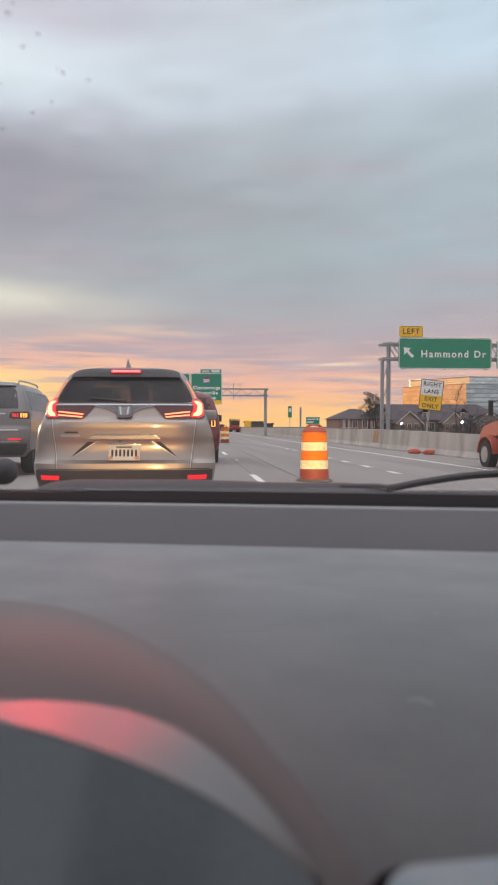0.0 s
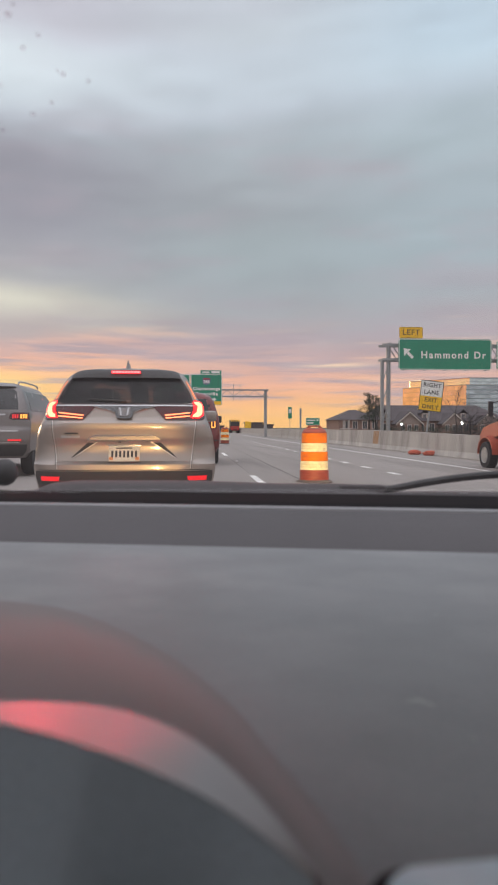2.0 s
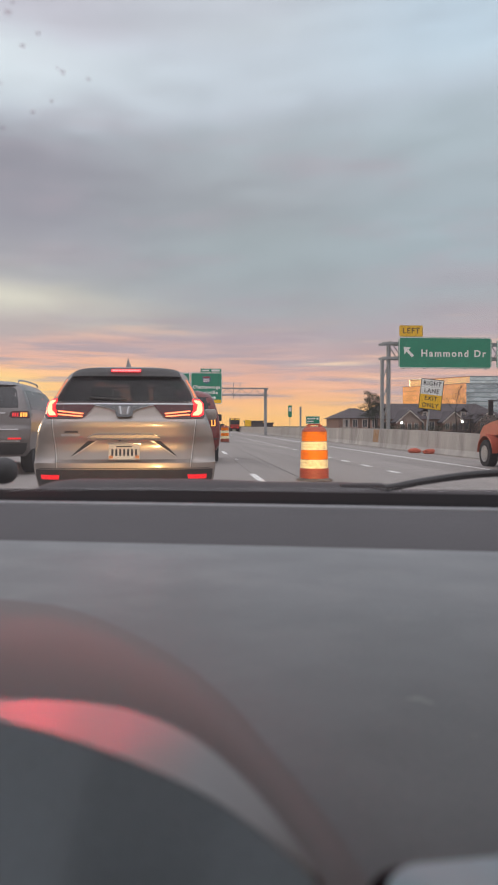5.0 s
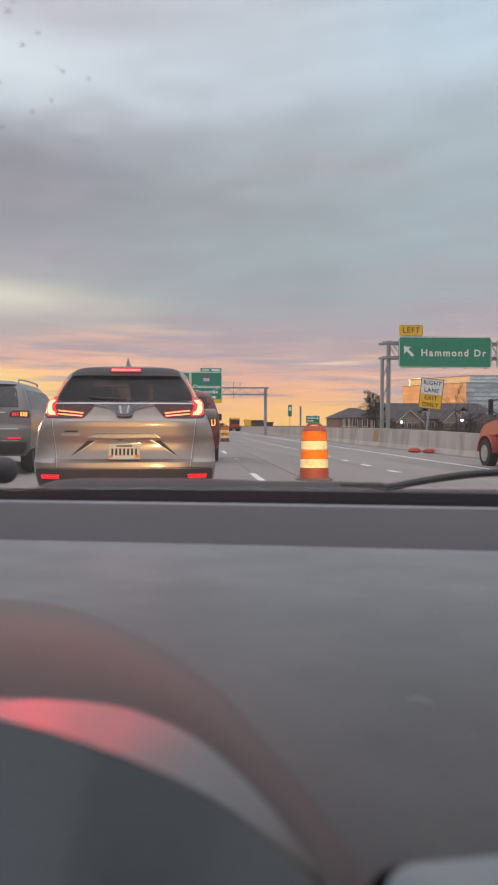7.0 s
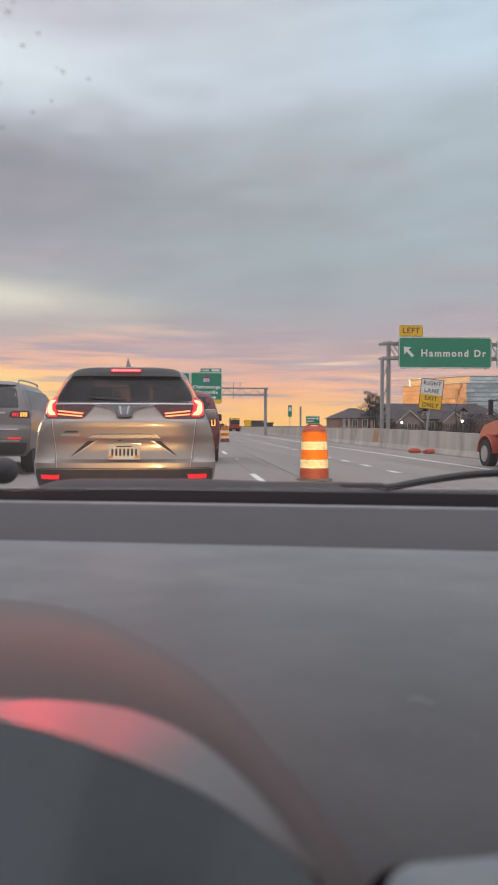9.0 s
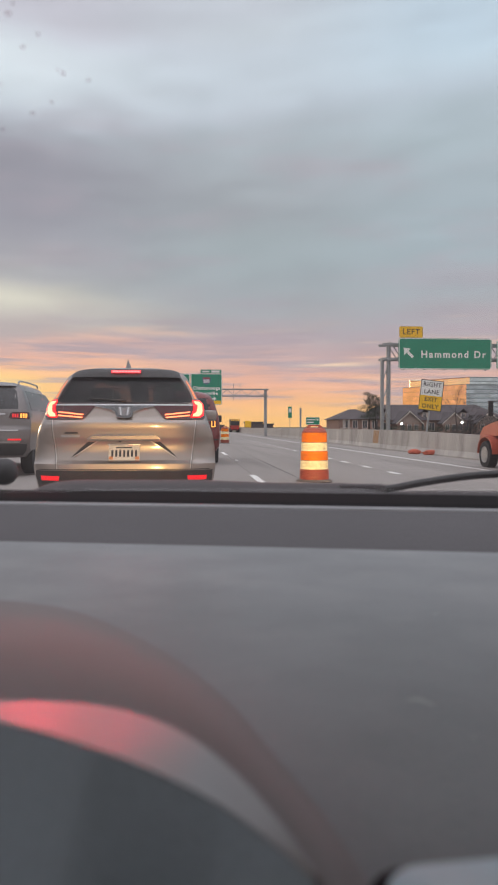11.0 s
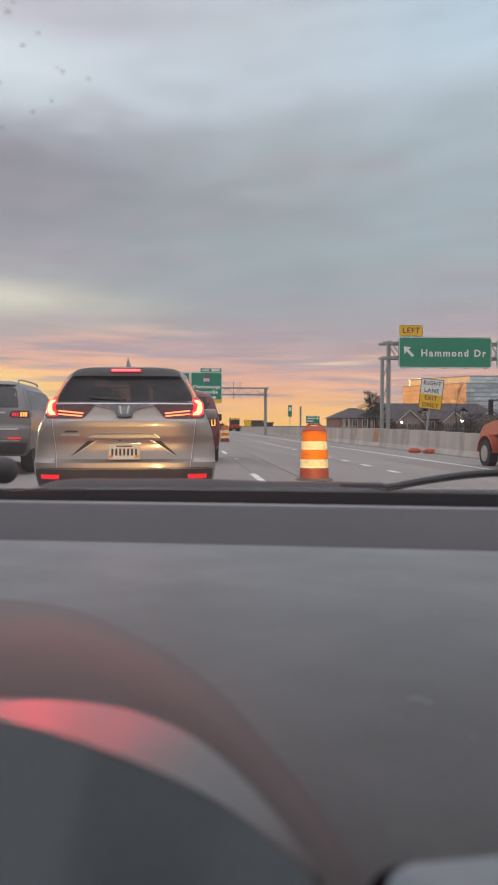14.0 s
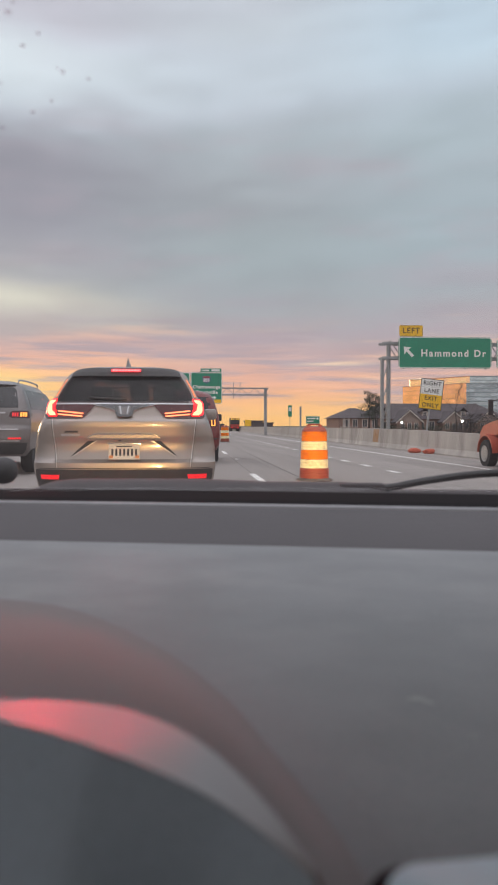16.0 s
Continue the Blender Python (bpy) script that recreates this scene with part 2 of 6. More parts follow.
M_SHIELD = mat("blue_shield_sheeting", (0.10, 0.14, 0.24), 0.45, vary=0.06, scale=2, grain=15, bump=0)
M_SHIELD_RED = mat("red_shield_sheeting", (0.42, 0.05, 0.05), 0.45, vary=0.06, scale=2, grain=15, bump=0)
M_SIGN_BLACK = mat("black_sign_lettering", (0.02, 0.02, 0.02), 0.5, bump=0)
M_DRUM_ORANGE = mat("orange_drum_plastic", (0.94, 0.23, 0.001), 0.55, vary=0.12, scale=5, grain=40, bump=0.08, spec=0.2, dirt=((0.22, 0.07, 0.03), 0.55, 7))
# lid and handle darkened for missing headlamp light; lowest band really faded and dirty
M_DRUM_TOP = mat("faded_or_shaded_red_orange_plastic", (0.31, 0.055, 0.028), 0.5, vary=0.12, scale=6, grain=40, dirt=((0.18, 0.06, 0.03), 0.5, 8))
M_DRUM_GROOVE = mat("dark_drum_groove", (0.16, 0.03, 0.012), 0.8)
M_DRUM_WHITE = mat("reflective_white_band", (0.92, 0.82, 0.48), 0.45, vary=0.10, scale=9, grain=50, bump=0.05, dirt=((0.40, 0.30, 0.14), 0.75, 14))
M_DRUM_BASE = mat("dusty_ballast_rubber", (0.10, 0.085, 0.08), 0.9, vary=0.2, scale=9, grain=60, dirt=((0.2, 0.18, 0.16), 0.6, 8))
M_RUBBER = mat("black_rubber", (0.025, 0.025, 0.026), 0.85, vary=0.2, grain=80)
M_CHROME_SOFT = mat("satin_chrome", (0.62, 0.59, 0.55), 0.34, metal=1.0, vary=0.03, bump=0)
M_SILVER = mat("champagne_silver_car_paint", (0.35, 0.305, 0.275), 0.40, metal=0.85, vary=0.03, scale=2, grain=300, bump=0, coat=0.6, dirt=((0.36, 0.33, 0.30), 0.35, 2.5))
M_GREY_PAINT = mat("grey_car_paint", (0.20, 0.195, 0.20), 0.32, metal=0.55, vary=0.03, scale=2, grain=300, bump=0, coat=0.7, dirt=((0.16, 0.15, 0.14), 0.4, 2))
M_TAUPE_PAINT = mat("warm_grey_car_paint", (0.165, 0.145, 0.14), 0.32, metal=0.55, vary=0.03, scale=2, grain=300, bump=0, coat=0.7, dirt=((0.16, 0.15, 0.14), 0.4, 2))
M_RED_PAINT = mat("dark_red_car_paint", (0.16, 0.018, 0.018), 0.3, metal=0.3, vary=0.04, scale=2, grain=300, bump=0, coat=0.7)
M_RED_FAR = mat("red_truck_paint", (0.38, 0.04, 0.03), 0.5, vary=0.1, scale=2, grain=20, bump=0)
M_REAR_GLASS = glass_mat("smoked_rear_glass", tint=(0.27, 0.235, 0.245), gloss=0.03, dust=0.02)
M_CABIN = mat("dark_cabin_lining", (0.05, 0.045, 0.045), 0.9)
M_TINT = mat("tinted_car_glass", (0.018, 0.017, 0.018), 0.06, vary=0.2, scale=2, grain=4, bump=0, spec=0.6)
M_BLACK_TRIM = mat("black_plastic_trim", (0.035, 0.034, 0.035), 0.6, vary=0.15, grain=150, bump=0.1)
M_CHROME = mat("chrome", (0.56, 0.55, 0.55), 0.12, metal=1.0, vary=0.03, bump=0)
M_DARK_CHROME = mat("dark_chrome", (0.16, 0.155, 0.155), 0.16, metal=1.0, vary=0.03, bump=0)
M_RIM = mat("alloy_rim", (0.45, 0.45, 0.46), 0.3, metal=0.9, vary=0.05, bump=0)
M_SEAM = mat("dark_panel_gap", (0.03, 0.03, 0.03), 0.8, bump=0)
M_LENS_RED = mat("dark_red_lamp_lens", (0.06, 0.004, 0.005), 0.12, vary=0.05, bump=0, coat=0.5)
M_BRAKE = mat("lit_brake_lamp", (0.4, 0.01, 0.01), 0.3, vary=0.02, bump=0, emit=(1.0, 0.003, 0.006), strength=5.0)
M_BRAKE_CORE = mat("hot_brake_core", (0.9, 0.5, 0.4), 0.3, vary=0.02, bump=0, emit=(1.0, 0.46, 0.16), strength=2.0)
M_BRAKE_DIODE = mat("lit_brake_diode", (0.8, 0.2, 0.2), 0.3, vary=0.02, bump=0, emit=(1.0, 0.10, 0.10), strength=3.0)
M_BRAKE_SOFT = mat("lit_high_brake_lamp", (0.4, 0.01, 0.01), 0.3, vary=0.02, bump=0, emit=(1.0, 0.015, 0.03), strength=1.6)
M_TAIL = mat("lit_tail_bar", (0.9, 0.25, 0.1), 0.3, vary=0.02, bump=0, emit=(1.0, 0.22, 0.09), strength=2.4)
M_TAIL_AMBER = mat("lit_amber_tail_ring", (0.8, 0.3, 0.06), 0.3, vary=0.02, bump=0, emit=(1.0, 0.36, 0.05), strength=1.6)
M_TAIL_DIM = mat("lit_tail_strip", (0.8, 0.2, 0.06), 0.3, vary=0.02, bump=0, emit=(1.0, 0.25, 0.06), strength=0.7)
# emission stands in for headlamp light thrown back by reflectors; also used on tail lamps
M_REFLECTOR = mat("self_glowing_red_reflector", (0.45, 0.008, 0.01), 0.25, vary=0.04, bump=0, emit=(1.0, 0.02, 0.03), strength=0.7)
M_PLATE = mat("pale_number_plate", (0.74, 0.66, 0.52), 0.4, vary=0.08, scale=14, grain=60, bump=0)
M_PEACH = mat("faded_orange_plate_print", (0.72, 0.28, 0.10), 0.5, vary=0.2, scale=30, grain=80, bump=0)
M_PLATE_INK = mat("dark_plate_ink", (0.05, 0.045, 0.05), 0.5, bump=0)
M_VINYL = mat("grey_dashboard_vinyl", (0.214, 0.219, 0.225), 0.62, vary=0.11, scale=11, grain=420, bump=0.25, spec=0.5, dirt=((0.275, 0.275, 0.278), 0.7, 14))
M_VINYL_DARK = mat("dark_defroster_panel", (0.086, 0.078, 0.082), 0.7, vary=0.08, scale=5, grain=300, bump=0.2)
M_HOOD_VINYL = mat("brown_grey_instrument_hood_vinyl", (0.225, 0.20, 0.20), 0.85, vary=0.05, scale=6, grain=420, bump=0.25)
# paler than the hood to carry the band of reflected sky along its edge
M_LIP = mat("pale_sheen_hood_lip", (0.40, 0.38, 0.38), 0.48, vary=0.04, scale=9, grain=40, bump=0.0, spec=0.75)
M_SHROUD = mat("charcoal_column_cover", (0.38, 0.445, 0.49), 0.8, vary=0.06, scale=5, grain=300, bump=0.2)
M_SCUFF = mat("pale_scuff", (0.335, 0.335, 0.33), 0.6, bump=0)
M_FRIT = mat("black_windscreen_border", (0.012, 0.010, 0.011), 0.95, vary=0.1, bump=0, spec=0.1)
M_STRIP = mat("grey_rubber_strip", (0.24, 0.235, 0.24), 0.5, vary=0.08, scale=8, grain=100, bump=0.05)
M_COWL = mat("dusty_cowl_plastic", (0.055, 0.048, 0.050), 0.9, vary=0.15, scale=10, grain=120)
M_SCREEN_FRAME = mat("pale_screen_frame", (0.56, 0.70, 0.76), 0.8, vary=0.05, scale=10, grain=200, bump=0.05, spec=0.15)
M_HEADLINER = mat("grey_headliner_cloth", (0.42, 0.41, 0.40), 0.95, vary=0.05, grain=200)
M_WINDSCREEN = glass_mat("windscreen_glass", dust=0.012)
M_SPECK = glass_mat("dried_dirt_speck", tint=(0.88, 0.86, 0.87), gloss=0.0, dust=0.08)
M_TRUCK = mat("orange_truck_paint", (0.50, 0.10, 0.055), 0.45, vary=0.10, scale=3, grain=60, bump=0.03, dirt=((0.25, 0.11, 0.07), 0.5, 2.5))
M_TRUCK_DARK = mat("black_board_metal", (0.03, 0.028, 0.03), 0.6)
M_AMBER = mat("lit_amber_lamp", (0.9, 0.5, 0.05), 0.3, bump=0, emit=(1.0, 0.55, 0.06), strength=9.0)
M_AMBER_FAR = mat("far_amber_lamp", (0.9, 0.5, 0.05), 0.3, bump=0, emit=(1.0, 0.50, 0.05), strength=1.3)
M_HEADLAMP = mat("lit_headlamp_lens", (0.8, 0.8, 0.75), 0.1, bump=0, emit=(1.0, 0.85, 0.6), strength=6.0)
M_WHITE_LAMP = mat("lit_white_lamp", (0.9, 0.9, 0.85), 0.3, bump=0, emit=(1.0, 0.96, 0.88), strength=12.0)
M_BRICK = mat("brown_brick_wall", (0.29, 0.185, 0.155), 0.9, vary=0.2, scale=0.6, grain=6)
M_SIDING = mat("beige_gable_siding", (0.34, 0.265, 0.235), 0.85, vary=0.12, scale=0.8, grain=8)
M_SHINGLE = mat("dark_roof_shingle", (0.088, 0.072, 0.075), 0.9, vary=0.2, scale=0.7, grain=5)
M_WIN = mat("dim_house_window", (0.10, 0.10, 0.11), 0.12, vary=0.2, bump=0)
M_TRIM = mat("pale_window_trim", (0.62, 0.55, 0.5), 0.7)
# one mirror glass in four tints: each face's reflected glow is in its colour
M_MIRROR = mat("sunset_tinted_mirror_glazing", (0.88, 0.60, 0.42), 0.07, metal=1.0, vary=0.06, scale=0.2, grain=0.9, bump=0, random=0.07)
M_MIRROR_BLUE = mat("dull_sky_tinted_mirror_glazing", (0.42, 0.51, 0.55), 0.1, metal=0.9, vary=0.15, scale=0.2, grain=0.9, bump=0, random=0.18)
M_MIRROR_PALE = mat("bright_sunset_tinted_mirror_glazing", (1.0, 0.86, 0.62), 0.07, metal=1.0, vary=0.06, scale=0.2, grain=0.9, bump=0, random=0.05)
M_MIRROR_TEAL = mat("bright_sky_tinted_mirror_glazing", (0.56, 0.68, 0.70), 0.1, metal=0.9, vary=0.12, scale=0.2, grain=0.9, bump=0, random=0.12)
M_MULLION = mat("office_mullion", (0.80, 0.55, 0.38), 0.15, metal=1.0)
M_SPANDREL = mat("dark_blue_spandrel", (0.33, 0.40, 0.43), 0.35, vary=0.1, scale=0.3, grain=2, bump=0)
M_OFFICE = mat("office_core_cladding", (0.25, 0.22, 0.2), 0.7)
M_BARK = mat("bare_bark", (0.055, 0.045, 0.042), 0.95, vary=0.25, scale=8, grain=40)
M_TWIG = mat("grey_winter_twigs", (0.075, 0.066, 0.068), 0.95, vary=0.3, scale=2, grain=10)
M_NEEDLE = mat("evergreen_needles", (0.035, 0.05, 0.03), 0.9, vary=0.3, scale=2, grain=10)
M_NET = mat("orange_sandbag_cloth", (0.52, 0.11, 0.06), 0.8, vary=0.2, scale=10, grain=80, bump=0.4)
M_FAR = mat("far_dark_building", (0.12, 0.10, 0.10), 0.9)

# ---------------------------------------------------------------- helpers


def part(name, bm, material, parent=None, label="", smooth=False, m=None):
    me = bpy.data.meshes.new(name)
    bmesh.ops.recalc_face_normals(bm, faces=bm.faces)
    if m is not None:
        bm.transform(m)
    bm.to_mesh(me)
    bm.free()
    me.materials.append(material)
    if smooth:
        for p in me.polygons:
            p.use_smooth = True
        me.set_sharp_from_angle(angle=radians(38))
    ob = new(name, me)
    if parent is not None:
        ob.parent = parent
        if label:
            ob["label"] = label
    return ob


def empty(name, m, label, category, group="", kind=""):
    e = new(name)
    e.matrix_world = m
    e.empty_display_size = 0.2
    tagged(e, label, category, group, kind)
    return e


def box(bm, x0, x1, y0, y1, z0, z1, bevel=0.0):
    r = bmesh.ops.create_cube(bm, size=1, matrix=Matrix.LocRotScale(((x0 + x1) / 2, (y0 + y1) / 2, (z0 + z1) / 2), None, (abs(x1 - x0), abs(y1 - y0), abs(z1 - z0))))
    if bevel:
        es = list({e for v in r["verts"] for e in v.link_edges})
        bmesh.ops.bevel(bm, geom=es, offset=bevel, segments=2, affect="EDGES", profile=0.5)
    return bm


def bx(*a, **k):
    return box(bmesh.new(), *a, **k)


def rod(bm, a, b, r0, r1=None, seg=10, caps=True):
    a, b = Vector(a), Vector(b)
    d = b - a
    m = Matrix.Translation((a + b) / 2) @ d.to_track_quat("Z", "Y").to_matrix().to_4x4()
    bmesh.ops.create_cone(bm, cap_ends=caps, segments=seg, radius1=r0, radius2=r0 if r1 is None else r1, depth=d.length, matrix=m)
    return bm


def lathe(bm, profile, seg=32, m=None):
    """A turned shape from (radius, height) pairs, closed at both ends."""
    rings = []
    for r, z in profile:
        rings.append([bm.verts.new((r * math.cos(a), r * math.sin(a), z)) for a in (2 * math.pi * i / seg for i in range(seg))])
    for p, q in zip(rings, rings[1:]):
        for i in range(seg):
            j = (i + 1) % seg
            bm.faces.new((p[i], p[j], q[j], q[i]))
    bm.faces.new(rings[0])
    bm.faces.new(rings[-1])
    if m is not None:
        bm.transform(m)
    return bm


def grid(bm, rows, close=False):
    """A skin over rows of points, all of one length."""
    vs = [[bm.verts.new(p) for p in row] for row in rows]
    n = len(vs[0])
    for a, b in zip(vs, vs[1:]):
        for i in range(n if close else n - 1):
            j = (i + 1) % n
            bm.faces.new((a[i], a[j], b[j], b[i]))
    return vs


def slab(bm, rows, back):
    """A skin with thickness: each point is joined to its mate moved by back."""
    bv = Vector(back)
    front = grid(bm, rows)
    rear = grid(bm, [[Vector(p) + bv for p in row] for row in rows])

    def edge(a, b):
        for i in range(len(a) - 1):
            bm.faces.new((a[i], a[i + 1], b[i + 1], b[i]))

    edge(front[0], rear[0])
    edge(front[-1], rear[-1])
    edge([r[0] for r in front], [r[0] for r in rear])
    edge([r[-1] for r in front], [r[-1] for r in rear])
    return bm


def spline(points, n):
    """Points along a smooth line through the given ones."""
    p = [Vector(q) for q in points]
    p = [2 * p[0] - p[1], *p, 2 * p[-1] - p[-2]]
    out = []
    for k in range(n):
        s = k / (n - 1) * (len(p) - 3)
        i = min(int(s), len(p) - 4)
        t = s - i
        a, b, c, d = p[i:i + 4]
        out.append(0.5 * ((2 * b) + (c - a) * t + (2 * a - 5 * b + 4 * c - d) * t * t + (3 * b - a - 3 * c + d) * t ** 3))
    return out


def interp(x, table):
    for (a, va), (b, vb) in zip(table, table[1:]):
        if x <= b:
            t = max(0.0, min(1.0, (x - a) / (b - a)))
            return va + (vb - va) * t
    return table[-1][1]


def lettering(name, body, size, material, parent, m, spacing=1.0, bold=0.0, align="CENTER"):
    cu = bpy.data.curves.new(name, "FONT")
    cu.body, cu.size, cu.align_x, cu.align_y = body, size, align, "CENTER"
    cu.extrude, cu.offset, cu.space_character, cu.resolution_u = 0.004, bold, spacing, 3
    tmp = new("tmp", cu)
    bpy.context.view_layer.update()
    me = bpy.data.meshes.new_from_object(tmp.evaluated_get(bpy.context.evaluated_depsgraph_get()))
    bpy.data.objects.remove(tmp)
    me.transform(m)
    me.materials.clear()
    me.materials.append(material)
    ob = new(name, me)
    ob.parent = parent
    return ob


UP = Matrix.Rotation(radians(90), 4, "X")      # lays lettering upright, facing -y


def road_z(x):
    """The carriageway leans to the right."""
    return interp(x, [(-14, 0.24), (-10, 0.20), (2.6, -0.052), (13.2, -0.423), (16, -0.45)])


# ---------------------------------------------------------------- ground, road, walls


def make_ground():
    bm = bmesh.new()
    xs = [-2500, -400, -60, -14, -10, -6, -2.3, 2.6, 6, 9.5, 13.2, 16, 60, 400, 2500]
    ys = [-600, -60, -20, 0, 20, 60, 140, 320, 900, 4000]
    grid(bm, [[(x, y, road_z(x) - 0.02 - (0.5 if abs(x) > 30 else 0)) for x in xs] for y in ys])
    tagged(part("ground", bm, M_GROUND), "flat winter ground running out to the horizon", "ground", kind="structure")
    road = empty("road", pose(0, 0, 0), "worn pale grey concrete motorway carriageway with several lanes", "road", kind="structure")
    # concrete slabs, lane by lane, with joints between them
    lanes = [-13.4, -9.6, -6.0, -2.3, 1.41, 2.33, 5.3, 9.1, 12.9]
    for a, b in zip(lanes, lanes[1:]):
        y = -18.0
        while y < 420:
            ln = 9.0 if y < 90 else 66.0
            bm = bmesh.new()
            g = 0.004
            z = [road_z(a + g), road_z(b - g)]
            top = [[(a + g, yy, z[0]), (b - g, yy, z[1])] for yy in (y + g, y + ln - g)]
            slab(bm, top, (0, 0, -0.015))
            part("concrete_slab", bm, M_CONCRETE_ROAD, road)
            y += ln
    bm = bmesh.new()
    grid(bm, [[(x, y, road_z(x) - 0.012) for x in (-13.4, -10, 2.6, 12.9)] for y in (-18, 420)])
    part("joint_seal", bm, M_ASPHALT, road)

    def mark(name, x, y0, y1, w):
        n = max(1, int((y1 - y0) / 30))
        bm = bmesh.new()
        slab(bm, [[(x + s * w / 2, y0 + (y1 - y0) * k / n, road_z(x + s * w / 2) + 0.004) for s in (-1, 1)] for k in range(n + 1)], (0, 0, -0.006))
        part(name, bm, M_PAINT_LINE, road)

    for x, first in ((1.41, 13.0), (-2.3, 9.0), (-6.0, 11.0)):
        for k in range(-1, 22):
            mark("lane_dash", x, first + 14.6 * k, first + 14.6 * k + 3.1, 0.14)
    for k in range(-3, 34):
        mark("lane_dot", 5.3, 15.0 + 2.95 * k, 15.9 + 2.95 * k, 0.17)
    mark("edge_line", 9.1, -10, 400, 0.17)
    mark("edge_line", -9.4, -10, 400, 0.15)
    bm = bmesh.new()
    slab(bm, [[(2.33 + s * 0.011, y, road_z(2.33) + 0.003) for s in (-1, 1)] for y in (-10, 60, 130)], (0, 0, -0.004))
    part("sealed_joint", bm, M_ASPHALT, road)
    for y in (23.0, 37.6, 52.2):
        bm = bx(1.46, 1.56, y, y + 0.1, road_z(1.5), road_z(1.5) + 0.018, bevel=0.006)
        part("road_stud", bm, M_SIGN_WHITE, road)


def wall_piece(bm, x, y0, y1, heights, z0, side=-1, top=0.10, foot=0.30):
    """One length of concrete safety barrier, its sloped foot towards the road."""
    ends = []
    for y, h in zip((y0, y1), heights):
        prof = [(0.16, 0), (0.16, h), (-top, h), (-top - 0.07, 0.33), (-foot, 0.08), (-foot, 0)]
        ends.append([bm.verts.new((x - side * px, y, z0 + pz)) for px, pz in prof])
    n = len(prof)
    for i in range(n):
        j = (i + 1) % n
        bm.faces.new((ends[0][i], ends[0][j], ends[1][j], ends[1][i]))
    bm.faces.new(ends[0])
    bm.faces.new(ends[1])


def make_barriers():
    b = empty("wall_right", pose(0, 0, 0), "stained pale concrete safety barrier along the shoulder", "barrier", kind="structure")
    rng = random.Random(4)
    y = 2.0
    while y < 190:
        ln = 6.1
        near = y < 38
        bm = bmesh.new()
        wall_piece(bm, 12.75 if near else 12.9, y + 0.012, y + ln - 0.012, [interp(v, [(2, 1.0), (28, 1.07), (38, 1.2), (48, 1.28)]) + rng.uniform(-0.008, 0.008) for v in (y, y + ln)], road_z(12.5) - 0.02, -1)
        part("barrier_section", bm, M_BARRIER, b)
        y += ln
    z0 = road_z(12.5) - 0.02
    bm = bmesh.new()
    slab(bm, [[(12.9 - 0.175 + (z - 0.33) * 0.076 - 0.004, y, z0 + z) for y in (48.0, 48.4, 48.9, 49.4)] for z in (0.36, 0.8, 1.22)], (0.008, 0, 0))
    part("rust_stain", bm, M_RUST, b, "tan rust stain on the concrete")
    b = empty("wall_left", pose(0, 0, 0), "dark weathered concrete median wall", "wall", kind="structure")
    y = 4.0
    while y < 200:
        bm = bmesh.new()
        wall_piece(bm, -10.6, y + 0.01, y + 7.99, (1.75, 1.75), road_z(-10.6) - 0.02, 1)
        part("wall_section", bm, M_MEDIAN, b)
        y += 8.0


make_ground()
make_barriers()

# ---------------------------------------------------------------- the car that carries the camera
CAR = pose(0, 0, EYE_Z, 0, 0, YAW)


